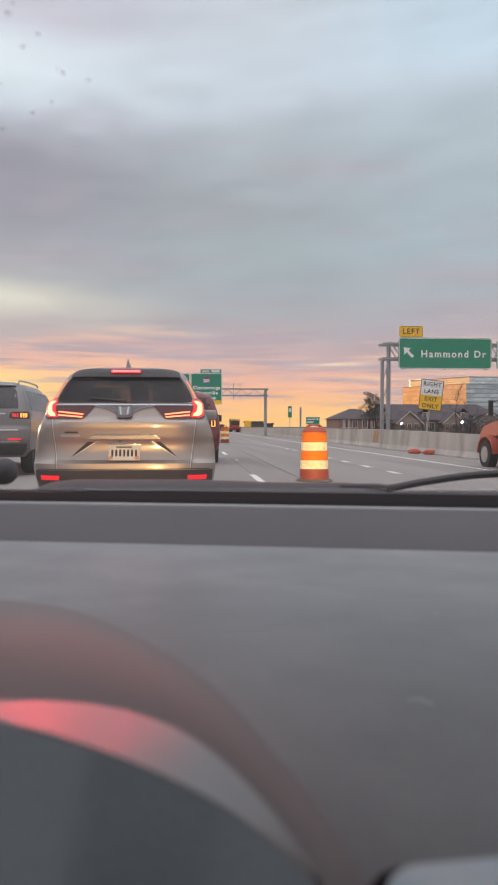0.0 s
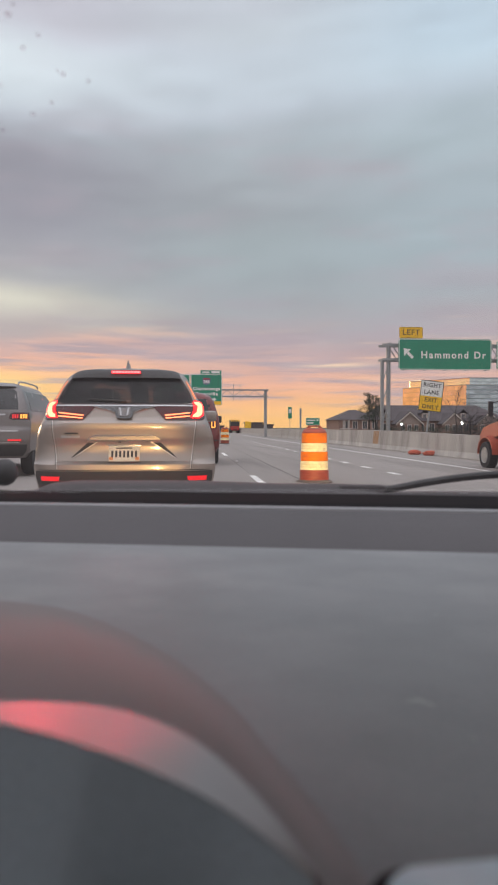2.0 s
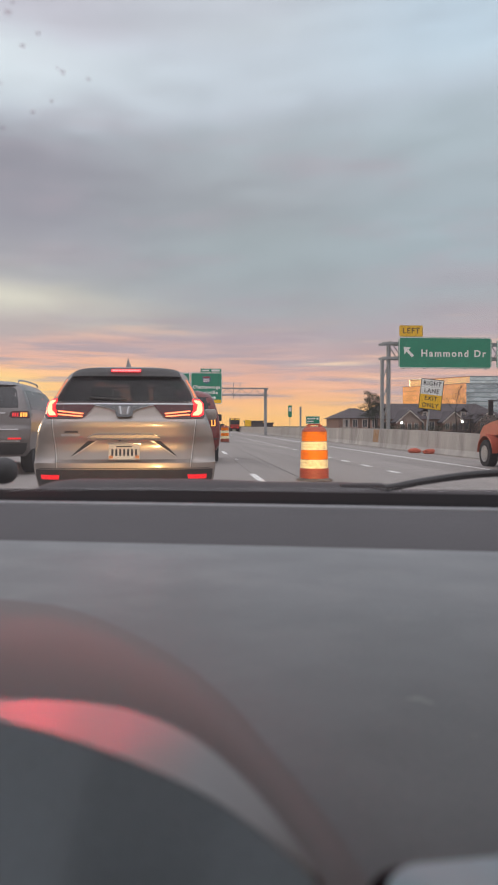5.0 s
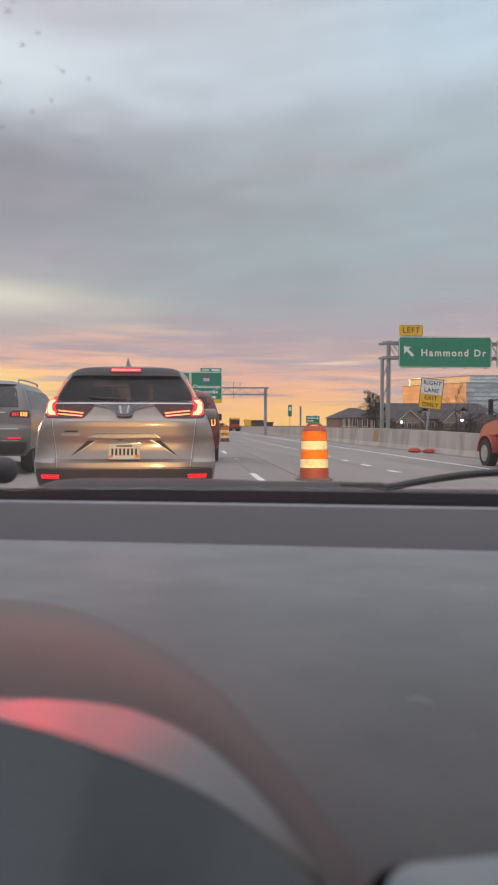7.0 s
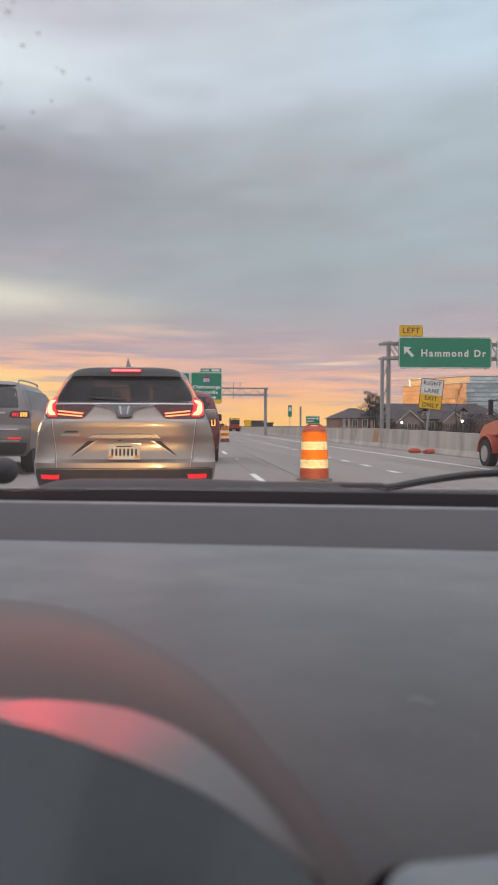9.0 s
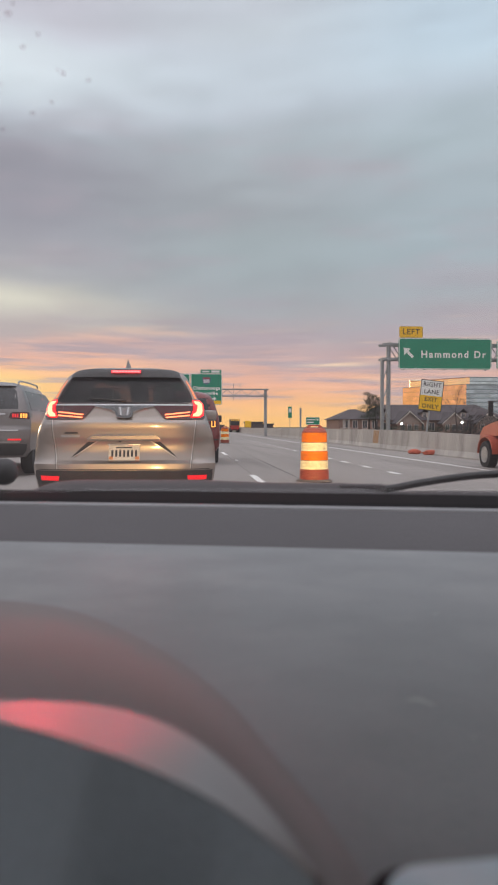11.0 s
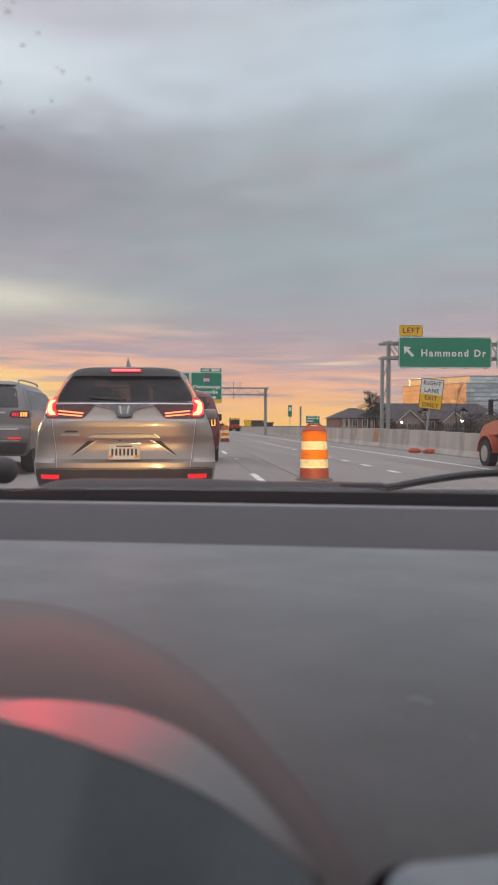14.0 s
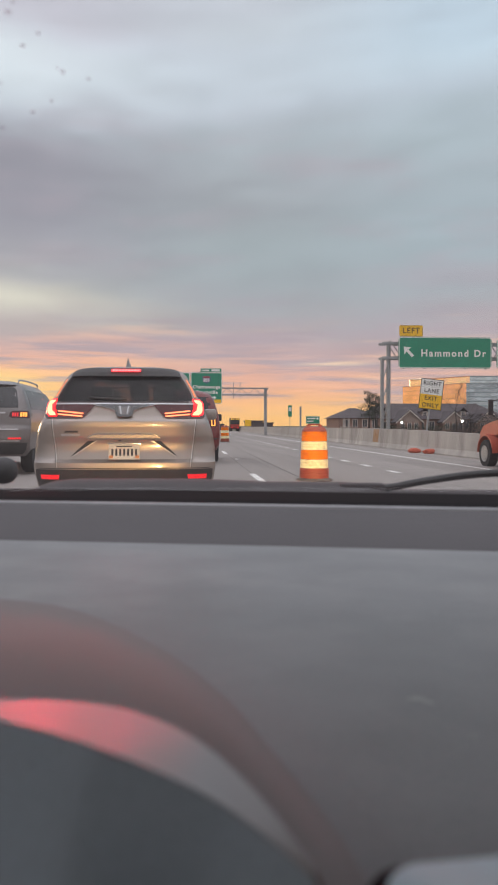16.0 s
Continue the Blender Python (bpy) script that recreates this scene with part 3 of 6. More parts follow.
def make_own_car():
    car = empty("car", CAR, "car interior with a grey vinyl dashboard behind a dusty windscreen", "car")

    def front(x, d):        # the dash follows the curve of the windscreen's foot
        return d - 0.14 * x - 0.03 * x * x

    xs = [-0.75 + 1.6 * i / 40 for i in range(41)]
    # padded top
    bm = bmesh.new()
    rows = []
    edge = [(0.0, 0.034), (0.188, 0.0345), (0.211, 0.0312), (0.2446, 0.0222), (0.2887, 0.0072), (0.3488, -0.0145), (0.4255, -0.0555), (0.5112, -0.124), (0.540, -0.165), (0.548, -0.75)]
    ts = [i / 40 for i in range(41)]

    def strip(y, z):
        a = interp(y, edge)
        return [(a + (0.85 - a) * t, y, z) for t in ts]

    for z, y in ((-0.300, 0.075), (-0.150, 0.075), (-0.135, 0.085)):
        rows.append(strip(y, z))
    for k in range(24):
        y = 0.10 + 0.445 * k / 23
        rows.append(strip(y, -0.1302))
    for k in range(10):
        s = k / 9
        rows.append([(-0.75 + 1.6 * t, 0.549 + (front(-0.75 + 1.6 * t, 0.779) - 0.549) * s, -0.1302) for t in ts])
    for dd, z in ((0.786, -0.1306), (0.790, -0.137), (0.790, -0.160)):
        rows.append([(-0.75 + 1.6 * t, front(-0.75 + 1.6 * t, dd), z) for t in ts])
    slab(bm, rows, (0, 0, -0.012))
    part("dashboard_pad", bm, M_VINYL, car, "grained grey vinyl pad", True)
    for px, py, sx, sy, rot in ((0.079, 0.342, 0.0045, 0.0020, 10), (0.0835, 0.3385, 0.0045, 0.0016, -45), (0.094, 0.300, 0.0016, 0.0010, 20), (0.13, 0.50, 0.0025, 0.0010, 10)):
        bm = bmesh.new()
        bmesh.ops.create_icosphere(bm, subdivisions=3, radius=1)
        for v in bm.verts:
            v.co *= 1 + 0.5 * noise.noise(v.co * 1.9 + Vector((px * 90, 0, 0)))
        part("scuff", bm, M_SCUFF, car, "pale scuff mark", True, m=pose(px, py, -0.1302, 0, 0, rot) @ Matrix.Diagonal((sx, sy, 0.0003, 1)))
    # defroster panel rising to the glass
    bm = bmesh.new()
    slab(bm, [[(x, front(x, dd), zz) for x in xs] for dd, zz in ((0.792, -0.150), (0.80, -0.1345), (0.83, -0.1275), (0.90, -0.1160), (0.952, -0.1080))], (0, 0, -0.02))
    part("defroster_panel", bm, M_VINYL_DARK, car, "dark plastic panel under the glass", True)
    bm = bmesh.new()
    slab(bm, [[(x, front(x, dd), zz) for x in xs] for dd, zz in ((0.954, -0.110), (0.956, -0.1062), (0.962, -0.1042), (0.969, -0.1046), (0.972, -0.109))], (0, 0, -0.012))
    part("edge_strip", bm, M_STRIP, car, "pale grey edge strip", True)
    bm = bmesh.new()
    slab(bm, [[(x, front(x, dd), zz) for x in xs] for dd, zz in ((0.974, -0.109), (1.03, -0.1055), (1.13, -0.1025))], (0, 0, -0.012))
    part("glass_border", bm, M_FRIT, car, "black windscreen border")
    # cowl and bonnet beyond the glass
    bm = bmesh.new()
    rows = []
    for dd, zz in ((1.16, -0.114), (1.20, -0.1010), (1.26, -0.0955), (1.31, -0.0960), (1.36, -0.112)):
        rows.append([(x, dd - 0.05 * x * x - 0.02 * x, zz - 0.055 * max(0.0, (-x - 0.33) / 0.12) ** 1.5 - 0.0055 * min(1.0, max(0.0, (x + 0.10) / 0.16)) - 0.013 * min(1.0, max(0.0, (x - 0.20) / 0.05))) for x in xs if x > -0.5])
    slab(bm, rows, (0, 0, -0.02))
    part("cowl", bm, M_COWL, car, "dusty black cowl plastic", True)
    bm = bmesh.new()
    slab(bm, [[(0.05 + (x - 0.05) * 0.97, yy, zz - 0.07 * (x - 0.05) ** 2) for x in xs] for yy, zz in ((1.38, -0.135), (1.7, -0.165), (2.0, -0.21), (2.2, -0.29), (2.28, -0.42), (2.28, -0.75))], (0, -0.02, -0.02))
    part("bonnet", bm, M_GREY_PAINT, car, "grey bonnet", True)
    # windscreen wiper lying on the glass, and its spindle cap
    path = spline([(0.175, 1.235, -0.1065), (0.215, 1.235, -0.1062), (0.245, 1.235, -0.1035), (0.293, 1.23, -0.0940), (0.340, 1.225, -0.0862), (0.380, 1.22, -0.0812), (0.425, 1.215, -0.0775), (0.55, 1.20, -0.070)], 40)
    bm = bmesh.new()
    rings = []
    for i, p in enumerate(path):
        s = i / 39
        r = 0.0030 + 0.0022 * min(1, s * 4)
        rings.append([p + Vector((0, math.cos(a) * r * 1.2, math.sin(a) * r)) for a in (2 * math.pi * k / 10 for k in range(10))])
    grid(bm, rings, close=True)
    part("wiper_joint", bx(0.155, 0.232, 1.222, 1.252, -0.112, -0.0985, bevel=0.004), M_COWL, car, "dark wiper arm joint", True)
    part("wiper_arm", bm, M_BLACK_TRIM, car, "black wiper arm", True)
    bm = bmesh.new()
    rows = [[p + Vector((0, dy, dz)) for dy, dz in ((-0.003, -0.003), (0.003, -0.003), (0.001, -0.0075), (-0.001, -0.0075))] for p in path[4:]]
    grid(bm, rows, close=True)
    part("wiper_blade", bm, M_RUBBER, car)
    bm = bmesh.new()
    bmesh.ops.create_uvsphere(bm, u_segments=24, v_segments=14, radius=0.024)
    bm.transform(Matrix.LocRotScale((-0.424, 1.25, -0.0775), None, (1.0, 1.0, 0.98)))
    part("wiper_spindle_cap", bm, M_BLACK_TRIM, car, "rounded black spindle cap", True)
    # instrument hood: an eyebrow that rises from the pad, a lip with its sheen painted pale and the cover below it
    n = 48
    foot = spline([(-0.2928, 0.5034, -0.1304), (-0.2544, 0.5485, -0.1304), (-0.1904, 0.5503, -0.1304), (-0.1196, 0.5112, -0.1304), (-0.0518, 0.4255, -0.1304), (-0.0113, 0.3488, -0.1304), (0.0102, 0.2887, -0.1304), (0.0251, 0.2446, -0.1304), (0.0338, 0.2113, -0.1304), (0.0371, 0.1880, -0.1304)], n)
    crest = spline([(-0.1520, 0.2605, -0.1040), (-0.1196, 0.2707, -0.1040), (-0.0946, 0.2724, -0.1040), (-0.0730, 0.2719, -0.1040), (-0.0504, 0.2658, -0.1040), (-0.0323, 0.2547, -0.1045), (-0.0172, 0.2392, -0.1050), (-0.0036, 0.2185, -0.1060), (0.0062, 0.2008, -0.1080), (0.0131, 0.1867, -0.1100), (0.0185, 0.1740, -0.1120), (0.0222, 0.1658, -0.1150)], n)
    lip = spline([(-0.1518, 0.2600, -0.1065), (-0.1169, 0.2647, -0.1065), (-0.0898, 0.2585, -0.1065), (-0.0664, 0.2471, -0.1065), (-0.0442, 0.2325, -0.1065), (-0.0281, 0.2213, -0.1070), (-0.0151, 0.2105, -0.1075), (-0.0033, 0.1993, -0.1085), (0.0059, 0.1902, -0.1105), (0.0129, 0.1828, -0.1125), (0.0181, 0.1770, -0.1145), (0.0221, 0.1686, -0.1175)], n)
    bm = bmesh.new()
    rows = []
    for k in range(13):
        s = k / 12
        rise = s * s * (3 - 2 * s)
        rows.append([Vector((f.x + (c.x - f.x) * s, f.y + (c.y - f.y) * s, f.z + (c.z - f.z) * rise)) for f, c in zip(foot, crest)])
    slab(bm, rows, (0, 0, -0.004))
    part("instrument_hood", bm, M_HOOD_VINYL, car, "brownish grey vinyl instrument hood", True)
    tilt = -math.tan(radians(9.5))      # the lip goes on rising towards the driver
    for k, (c, l) in enumerate(zip(crest, lip)):
        even = (tilt * c.y - c.z) / (tilt * l.y - l.z)
        lip[k] = l * (1 + (even - 1) * max(0.0, min(1.0, (-0.008 - c.x) / 0.05)))
    bm = bmesh.new()
    rows = [[c.lerp(l, s) + Vector((0, 0, 0.0002 * math.sin(s * math.pi))) for c, l in zip(crest, lip)] for s in (0, 0.15, 0.4, 0.7, 0.9, 1.0)]
    slab(bm, rows, (0, 0.001, -0.002))
    part("hood_lip", bm, M_LIP, car, "lip of the instrument hood with its sheen painted pale", True)
    bm = bmesh.new()
    rows = []
    for dy, dz in ((0.0, -0.0005), (-0.004, -0.008), (-0.016, -0.03), (-0.04, -0.07), (-0.075, -0.13), (-0.10, -0.22)):
        rows.append([l + Vector((0.2 * dz, dy, dz)) for l in lip])
    slab(bm, rows, (0, 0.003, -0.003))
    part("column_cover", bm, M_SHROUD, car, "charcoal steering column cover", True)
    # centre screen at the dash's edge

    def plate_of(pts, z0, z1):
        bm = bmesh.new()
        lo, hi = ([bm.verts.new((x, y, z)) for x, y in pts] for z in (z0, z1))
        bm.faces.new(lo)
        top = bm.faces.new(hi)
        for k in range(len(pts)):
            j = (k + 1) % len(pts)
            bm.faces.new((lo[k], lo[j], hi[j], hi[k]))
        bmesh.ops.bevel(bm, geom=list(top.edges), offset=0.0012, segments=2, affect="EDGES", profile=0.5)
        return bm

    outline = [(0.0280, 0.070), (0.0300, 0.165), (0.0348, 0.1772), (0.0372, 0.1815), (0.0395, 0.1832), (0.0430, 0.1840), (0.0654, 0.1870), (0.24, 0.2055), (0.24, 0.070)]
    part("screen_frame", plate_of(outline, -0.155, -0.1128), M_SCREEN_FRAME, car, "pale blue-grey centre screen frame", True)
    rim = [(x - 0.0042 if x < 0.05 else x, y + (0.0022 if y > 0.08 else 0.0)) for x, y in outline]
    part("screen_rim", plate_of(rim, -0.165, -0.1150), M_FRIT, car, "dark rubber rim", True)
    # glass, from the cowl up over the camera
    bm = bmesh.new()
    rows = [[(x, 1.15 - 1.0 * s - 0.10 * x * x * (1 - s), -0.104 + 0.53 * s) for x in xs] for s in (0.74 * i / 10 for i in range(11))]
    slab(bm, rows, (0, 0.004, 0.006))
    ws = part("windscreen", bm, M_WINDSCREEN, car, "dusty clear windscreen", True)
    ws.visible_shadow = False
    # dirt on the glass
    rng = random.Random(7)

    def on_glass(px, py):   # a place on the glass, from the slopes to it
        s_y = (-0.104 + 0.53 * 1.15) / (py + 0.53)
        return Vector((px * s_y, s_y, py * s_y))

    for tx, ty, r in ((-0.329, 0.559, 0.0035), (-0.288, 0.530, 0.0022), (-0.309, 0.513, 0.0028), (-0.2545, 0.4775, 0.0032), (-0.2195, 0.4685, 0.0022), (-0.270, 0.4385, 0.0022),
                      (-0.296, 0.4235, 0.0028), (-0.340, 0.462, 0.0018), (-0.338, 0.402, 0.0022), (-0.322, 0.572, 0.0018), (-0.262, 0.483, 0.0016), (-0.343, 0.450, 0.0014)):
        bm = bmesh.new()
        bmesh.ops.create_icosphere(bm, subdivisions=2, radius=r * 0.85)
        for v in bm.verts:
            v.co *= rng.uniform(0.6, 1.0)
        p = on_glass(tx, ty + 0.006)
        part("dirt_speck", bm, M_SPECK, car, "", True, m=Matrix.Translation(p) @ Matrix.Rotation(radians(-28), 4, "X") @ Matrix.Diagonal((1, 1, 0.15, 1)))
    # shell behind and around the camera: roof, pillars, doors, rear end, wheels
    cx = 0.05
    part("roof_lining", bx(-0.62, 0.72, -1.45, 0.10, 0.415, 0.435, bevel=0.008), M_HEADLINER, car, "grey cloth roof lining")
    # out of view: reaches down over the glass to keep skylight off the near dash
    bm = bmesh.new()
    slab(bm, [[(-0.62, y, z), (0.05, y, z + 0.004), (0.72, y, z)] for y, z in ((0.408, 0.292), (0.36, 0.315), (0.25, 0.365), (0.105, 0.415))], (0, 0, 0.012))
    part("header_shade", bm, M_HEADLINER, car, "unseen grey cloth header, brought low to shade the near dash", True)
    bm = bmesh.new()
    slab(bm, [[(cx + u * 0.72, y, z - 0.05 * u * u) for u in (i / 6 - 1 for i in range(13))] for y, z in ((0.415, 0.335), (0.16, 0.455), (-0.3, 0.485), (-0.9, 0.485), (-1.5, 0.455))], (0, 0, -0.03))
    part("roof", bm, M_GREY_PAINT, car, "grey painted roof", True)
    for s in (-1, 1):
        x0 = cx + s * 0.86
        bm = bmesh.new()
        rows = []
        for y in (-2.3, -2.1, -1.6, -1.0, 0.0, 1.0, 1.6, 2.05, 2.25):
            pinch = 0.10 * max(0.0, (abs(y) - 1.6) / 0.7) ** 2
            hi = interp(y, [(-2.3, -0.17), (-1.5, -0.11), (1.1, -0.12), (1.8, -0.22), (2.25, -0.36)])
            rows.append([(x0 - s * (d_ + pinch), y, z) for d_, z in ((0.06, -0.86), (0.0, -0.74), (-0.02, -0.50), (0.01, -0.28), (0.07, hi))])
        slab(bm, rows, (-s * 0.05, 0, 0))
        part("body_side", bm, M_GREY_PAINT, car, "grey painted flank", True)
        for a, b in (((x0 - s * 0.07, 1.14, -0.13), (cx + s * 0.66, 0.42, 0.30)), ((x0 - s * 0.07, -0.55, -0.12), (cx + s * 0.69, -0.50, 0.43)), ((x0 - s * 0.07, -2.0, -0.12), (cx + s * 0.66, -1.46, 0.43))):
            part("pillar", rod(bmesh.new(), a, b, 0.032, 0.026, seg=8), M_BLACK_TRIM, car, "", True)
        for y0, y1 in ((-0.50, 1.0), (-1.85, -0.58)):
            bm = bmesh.new()
            ya, yb = (y0, min(y1, 0.34)) if y0 > -0.55 else (-1.42, y1)
            slab(bm, [[(x0 - s * 0.07, y0, -0.12), (x0 - s * 0.07, y1, -0.12)], [(cx + s * 0.69, ya, 0.41), (cx + s * 0.69, yb, 0.41)]], (s * 0.004, 0, 0))
            gl = part("side_glass", bm, M_WINDSCREEN, car, "clear door glass")
            gl.visible_shadow = False
        part("door_lining", bx(x0 - s * 0.10, x0 - s * 0.14, -1.9, 1.0, -0.80, -0.13, bevel=0.01), M_VINYL_DARK, car)
        part("door_mirror", bx(x0 + s * 0.03, x0 + s * 0.21, 0.72, 0.84, -0.10, 0.04, bevel=0.03), M_GREY_PAINT, car, "", True)
        part("headlamp", bx(cx + s * 0.52, cx + s * 0.76, 2.20, 2.27, -0.46, -0.34, bevel=0.02), M_HEADLAMP, car, "lit headlamp", True)
        part("tail_lamp", bx(cx + s * 0.50, cx + s * 0.78, -2.34, -2.28, -0.36, -0.24, bevel=0.02), M_LENS_RED, car, "", True)
        for wy in (1.40, -1.45):
            w = bmesh.new()
            lathe(w, [(0.20, 0), (0.315, 0.0), (0.33, 0.03), (0.33, 0.18), (0.315, 0.21), (0.20, 0.21)], 32)
            mm = Matrix.Translation((x0 - s * 0.19, wy, -EYE_Z + 0.33 + road_z(0))) @ Matrix.Rotation(radians(90 * s), 4, "Y")
            wheel = part("wheel", w, M_RUBBER, car, "", True, m=mm)
            rm = bmesh.new()
            lathe(rm, [(0.03, 0.19), (0.07, 0.195), (0.19, 0.18), (0.205, 0.212), (0.205, 0.10), (0.03, 0.10)], 24)
            part("rim", rm, M_RIM, wheel, "", True, m=mm)
    bm = bmesh.new()
    slab(bm, [[(cx - 0.60, -1.47, 0.44), (cx + 0.60, -1.47, 0.44)], [(cx - 0.70, -2.02, -0.10), (cx + 0.70, -2.02, -0.10)]], (0, -0.004, 0.004))
    rg = part("rear_glass", bm, M_WINDSCREEN, car, "clear rear window")
    rg.visible_shadow = False
    bm = bmesh.new()
    slab(bm, [[(cx + u * 0.80, y, z - 0.03 * u * u) for u in (i / 5 - 1 for i in range(11))] for y, z in ((-2.03, -0.10), (-2.28, -0.13), (-2.34, -0.22), (-2.34, -0.55), (-2.30, -0.85))], (0, 0.03, -0.02))
    part("boot_lid", bm, M_GREY_PAINT, car, "grey painted boot", True)
    part("front_bumper", bx(cx - 0.80, cx + 0.80, 2.12, 2.30, -0.86, -0.50, bevel=0.06), M_BLACK_TRIM, car, "black bumper", True)
    part("floor_pan", bx(cx - 0.78, cx + 0.78, -2.2, 1.9, -0.86, -0.81), M_VINYL_DARK, car)
    for sx in (cx - 0.38, cx + 0.38):
        seat = part("seat_back", bx(sx - 0.25, sx + 0.25, -0.85, -0.68, -0.6, 0.08, bevel=0.05), M_VINYL_DARK, car, "dark cloth seat", True)
        part("seat_base", bx(sx - 0.25, sx + 0.25, -0.70, -0.22, -0.81, -0.52, bevel=0.05), M_VINYL_DARK, seat, "", True)
    part("rear_bench", bx(cx - 0.66, cx + 0.66, -1.75, -1.5, -0.81, 0.0, bevel=0.05), M_VINYL_DARK, car, "dark rear bench", True)
    part("parcel_shelf", bx(cx - 0.66, cx + 0.66, -2.05, -1.72, -0.16, -0.12, bevel=0.01), M_VINYL_DARK, car)


make_own_car()

# ---------------------------------------------------------------- traffic


def make_suv(name, m, label, paint, width, height, length, prof, rear, opts, opened=False):
    """A sport utility car seen from behind. prof: (height, half width) table; rear: (height, setback) table."""
    car = empty(name, m, label, "car")

    def hw(z):
        return interp(z, prof)

    def ry(x, z):
        return interp(z, rear) + 0.20 * min(1.0, abs(x) / hw(z)) ** 7

    zs = [prof[0][0] + (prof[-1][0] - prof[0][0]) * i / 40 for i in range(41)]
    us = [-1 + 2 * i / 36 for i in range(37)]
    us = [math.copysign(abs(u) ** 0.75, u) for u in us]
    flank = [0.3, 0.55, 0.9, 1.4, 2.0, 2.6, 3.1, 3.5, 4.0, length - 0.25, length]

    def taper(y, z):
        t = 1 - 0.04 * max(0, (y - 2.8) / (length - 2.8)) ** 2 - (0.18 * max(0, (y - length + 0.5) / 0.5) ** 2)
        return t

    def top(y):             # roof, screen and bonnet line from the side
        return interp(y, [(0, height), (2.55, height), (3.3, height * 0.64), (length - 0.1, height * 0.52), (length, height * 0.4)])

    bm = bmesh.new()
    rows = []
    for z in zs:
        row = []
        for y in reversed(flank):
            zz = min(z, top(y))
            row.append((-hw(z) * taper(y, z), max(y, ry(hw(z), z)) , zz))
        row += [(u * hw(z), ry(u * hw(z), z), z) for u in us]
        for y in flank:
            zz = min(z, top(y))
            row.append((hw(z) * taper(y, z), max(y, ry(hw(z), z)), zz))
        rows.append(row)
    vs = grid(bm, rows)
    for row in (vs[0], vs[-1]):
        bm.faces.new(row)
    for a, b in zip(vs, vs[1:]):
        bm.faces.new((a[0], a[-1], b[-1], b[0]))
    bmesh.ops.remove_doubles(bm, verts=bm.verts, dist=0.0005)
    if opened:
        gone = []
        for f in bm.faces:
            c = f.calc_center_median()
            if 1.30 < c.z < height - 0.12 and abs(c.x) < hw(c.z) - 0.09 and c.y < 0.6:
                gone.append(f)
            elif 2.62 < c.y < 3.25 and c.z > height * 0.66 and abs(c.x) < 0.62:
                gone.append(f)
        bmesh.ops.delete(bm, geom=gone, context="FACES")
        for sx in (-0.36, 0.36):
            for sy in (1.25, 2.15):
                seat = part("seat", bx(sx - 0.25, sx + 0.25, sy, sy + 0.14, 0.6, 1.27, bevel=0.05), M_CABIN, car, "", True)
                part("headrest", bx(sx - 0.13, sx + 0.13, sy + 0.01, sy + 0.11, 1.31, 1.50, bevel=0.04), M_CABIN, seat, "", True)
        part("cabin_floor", bx(-0.75, 0.75, 0.4, 3.4, 0.55, 0.60), M_CABIN, car)
        part("parcel_cover", bx(-0.62, 0.62, 0.35, 1.15, 1.14, 1.17), M_CABIN, car)
        part("roof_lining", bx(-0.42, 0.42, 0.75, 2.45, 1.585, 1.60), M_CABIN, car)
        part("dash", bx(-0.7, 0.7, 2.9, 3.3, 0.9, 1.12, bevel=0.04), M_CABIN, car)
    body = part("body", bm, paint, car, "", True)

    def panel(nm, rows, material, parent=None, off=0.006, label_="", n=14, depth=0.02, lift=0.0):
        """A panel laid on the tail: rows of (height, from x, to x). lift: what its outer end rises by."""
        out = []
        for z, a, b in rows:
            row = []
            for i in range(n + 1):
                x, zz = a + (b - a) * i / n, z + lift * i / n
                row.append((x, ry(x, zz) - off, zz))
            out.append(row)
        return part(nm, slab(bmesh.new(), out, (0, depth + off, 0)), material, parent or car, label_, True)

    def flank_panel(nm, side, rows, material, off=0.006, parent=None):
        out = []
        for z, a, b in rows:
            out.append([(side * (hw(z) * taper(y, z) + off), y, z) for y in (a + (b - a) * i / 8 for i in range(9))])
        return part(nm, slab(bmesh.new(), out, (-side * (0.02 + off), 0, 0)), material, parent or car, "", True)

    opts(car, panel, flank_panel, hw, ry)
    # wheels
    wy = (0.85, length - 0.95)
    for s in (-1, 1):
        for y in wy:
            wm = bmesh.new()
            x0 = s * (width / 2 - 0.26)
            r = 0.37 if height < 1.8 else 0.40
            lathe(wm, [(r * 0.6, 0), (r * 0.96, 0.0), (r, 0.03), (r, 0.20), (r * 0.96, 0.23), (r * 0.62, 0.23)], 36)
            t = Matrix.Translation((x0, y, r)) @ Matrix.Rotation(radians(90 * s), 4, "Y")
            wheel = part("wheel", wm, M_RUBBER, car, "", True, m=t)
            rm = bmesh.new()
            lathe(rm, [(0.05, 0.21), (r * 0.2, 0.215), (r * 0.25, 0.19), (r * 0.58, 0.20), (r * 0.63, 0.232), (r * 0.63, 0.10), (0.05, 0.10)], 30)
            part("rim", rm, M_RIM, wheel, "", True, m=t)
    return car


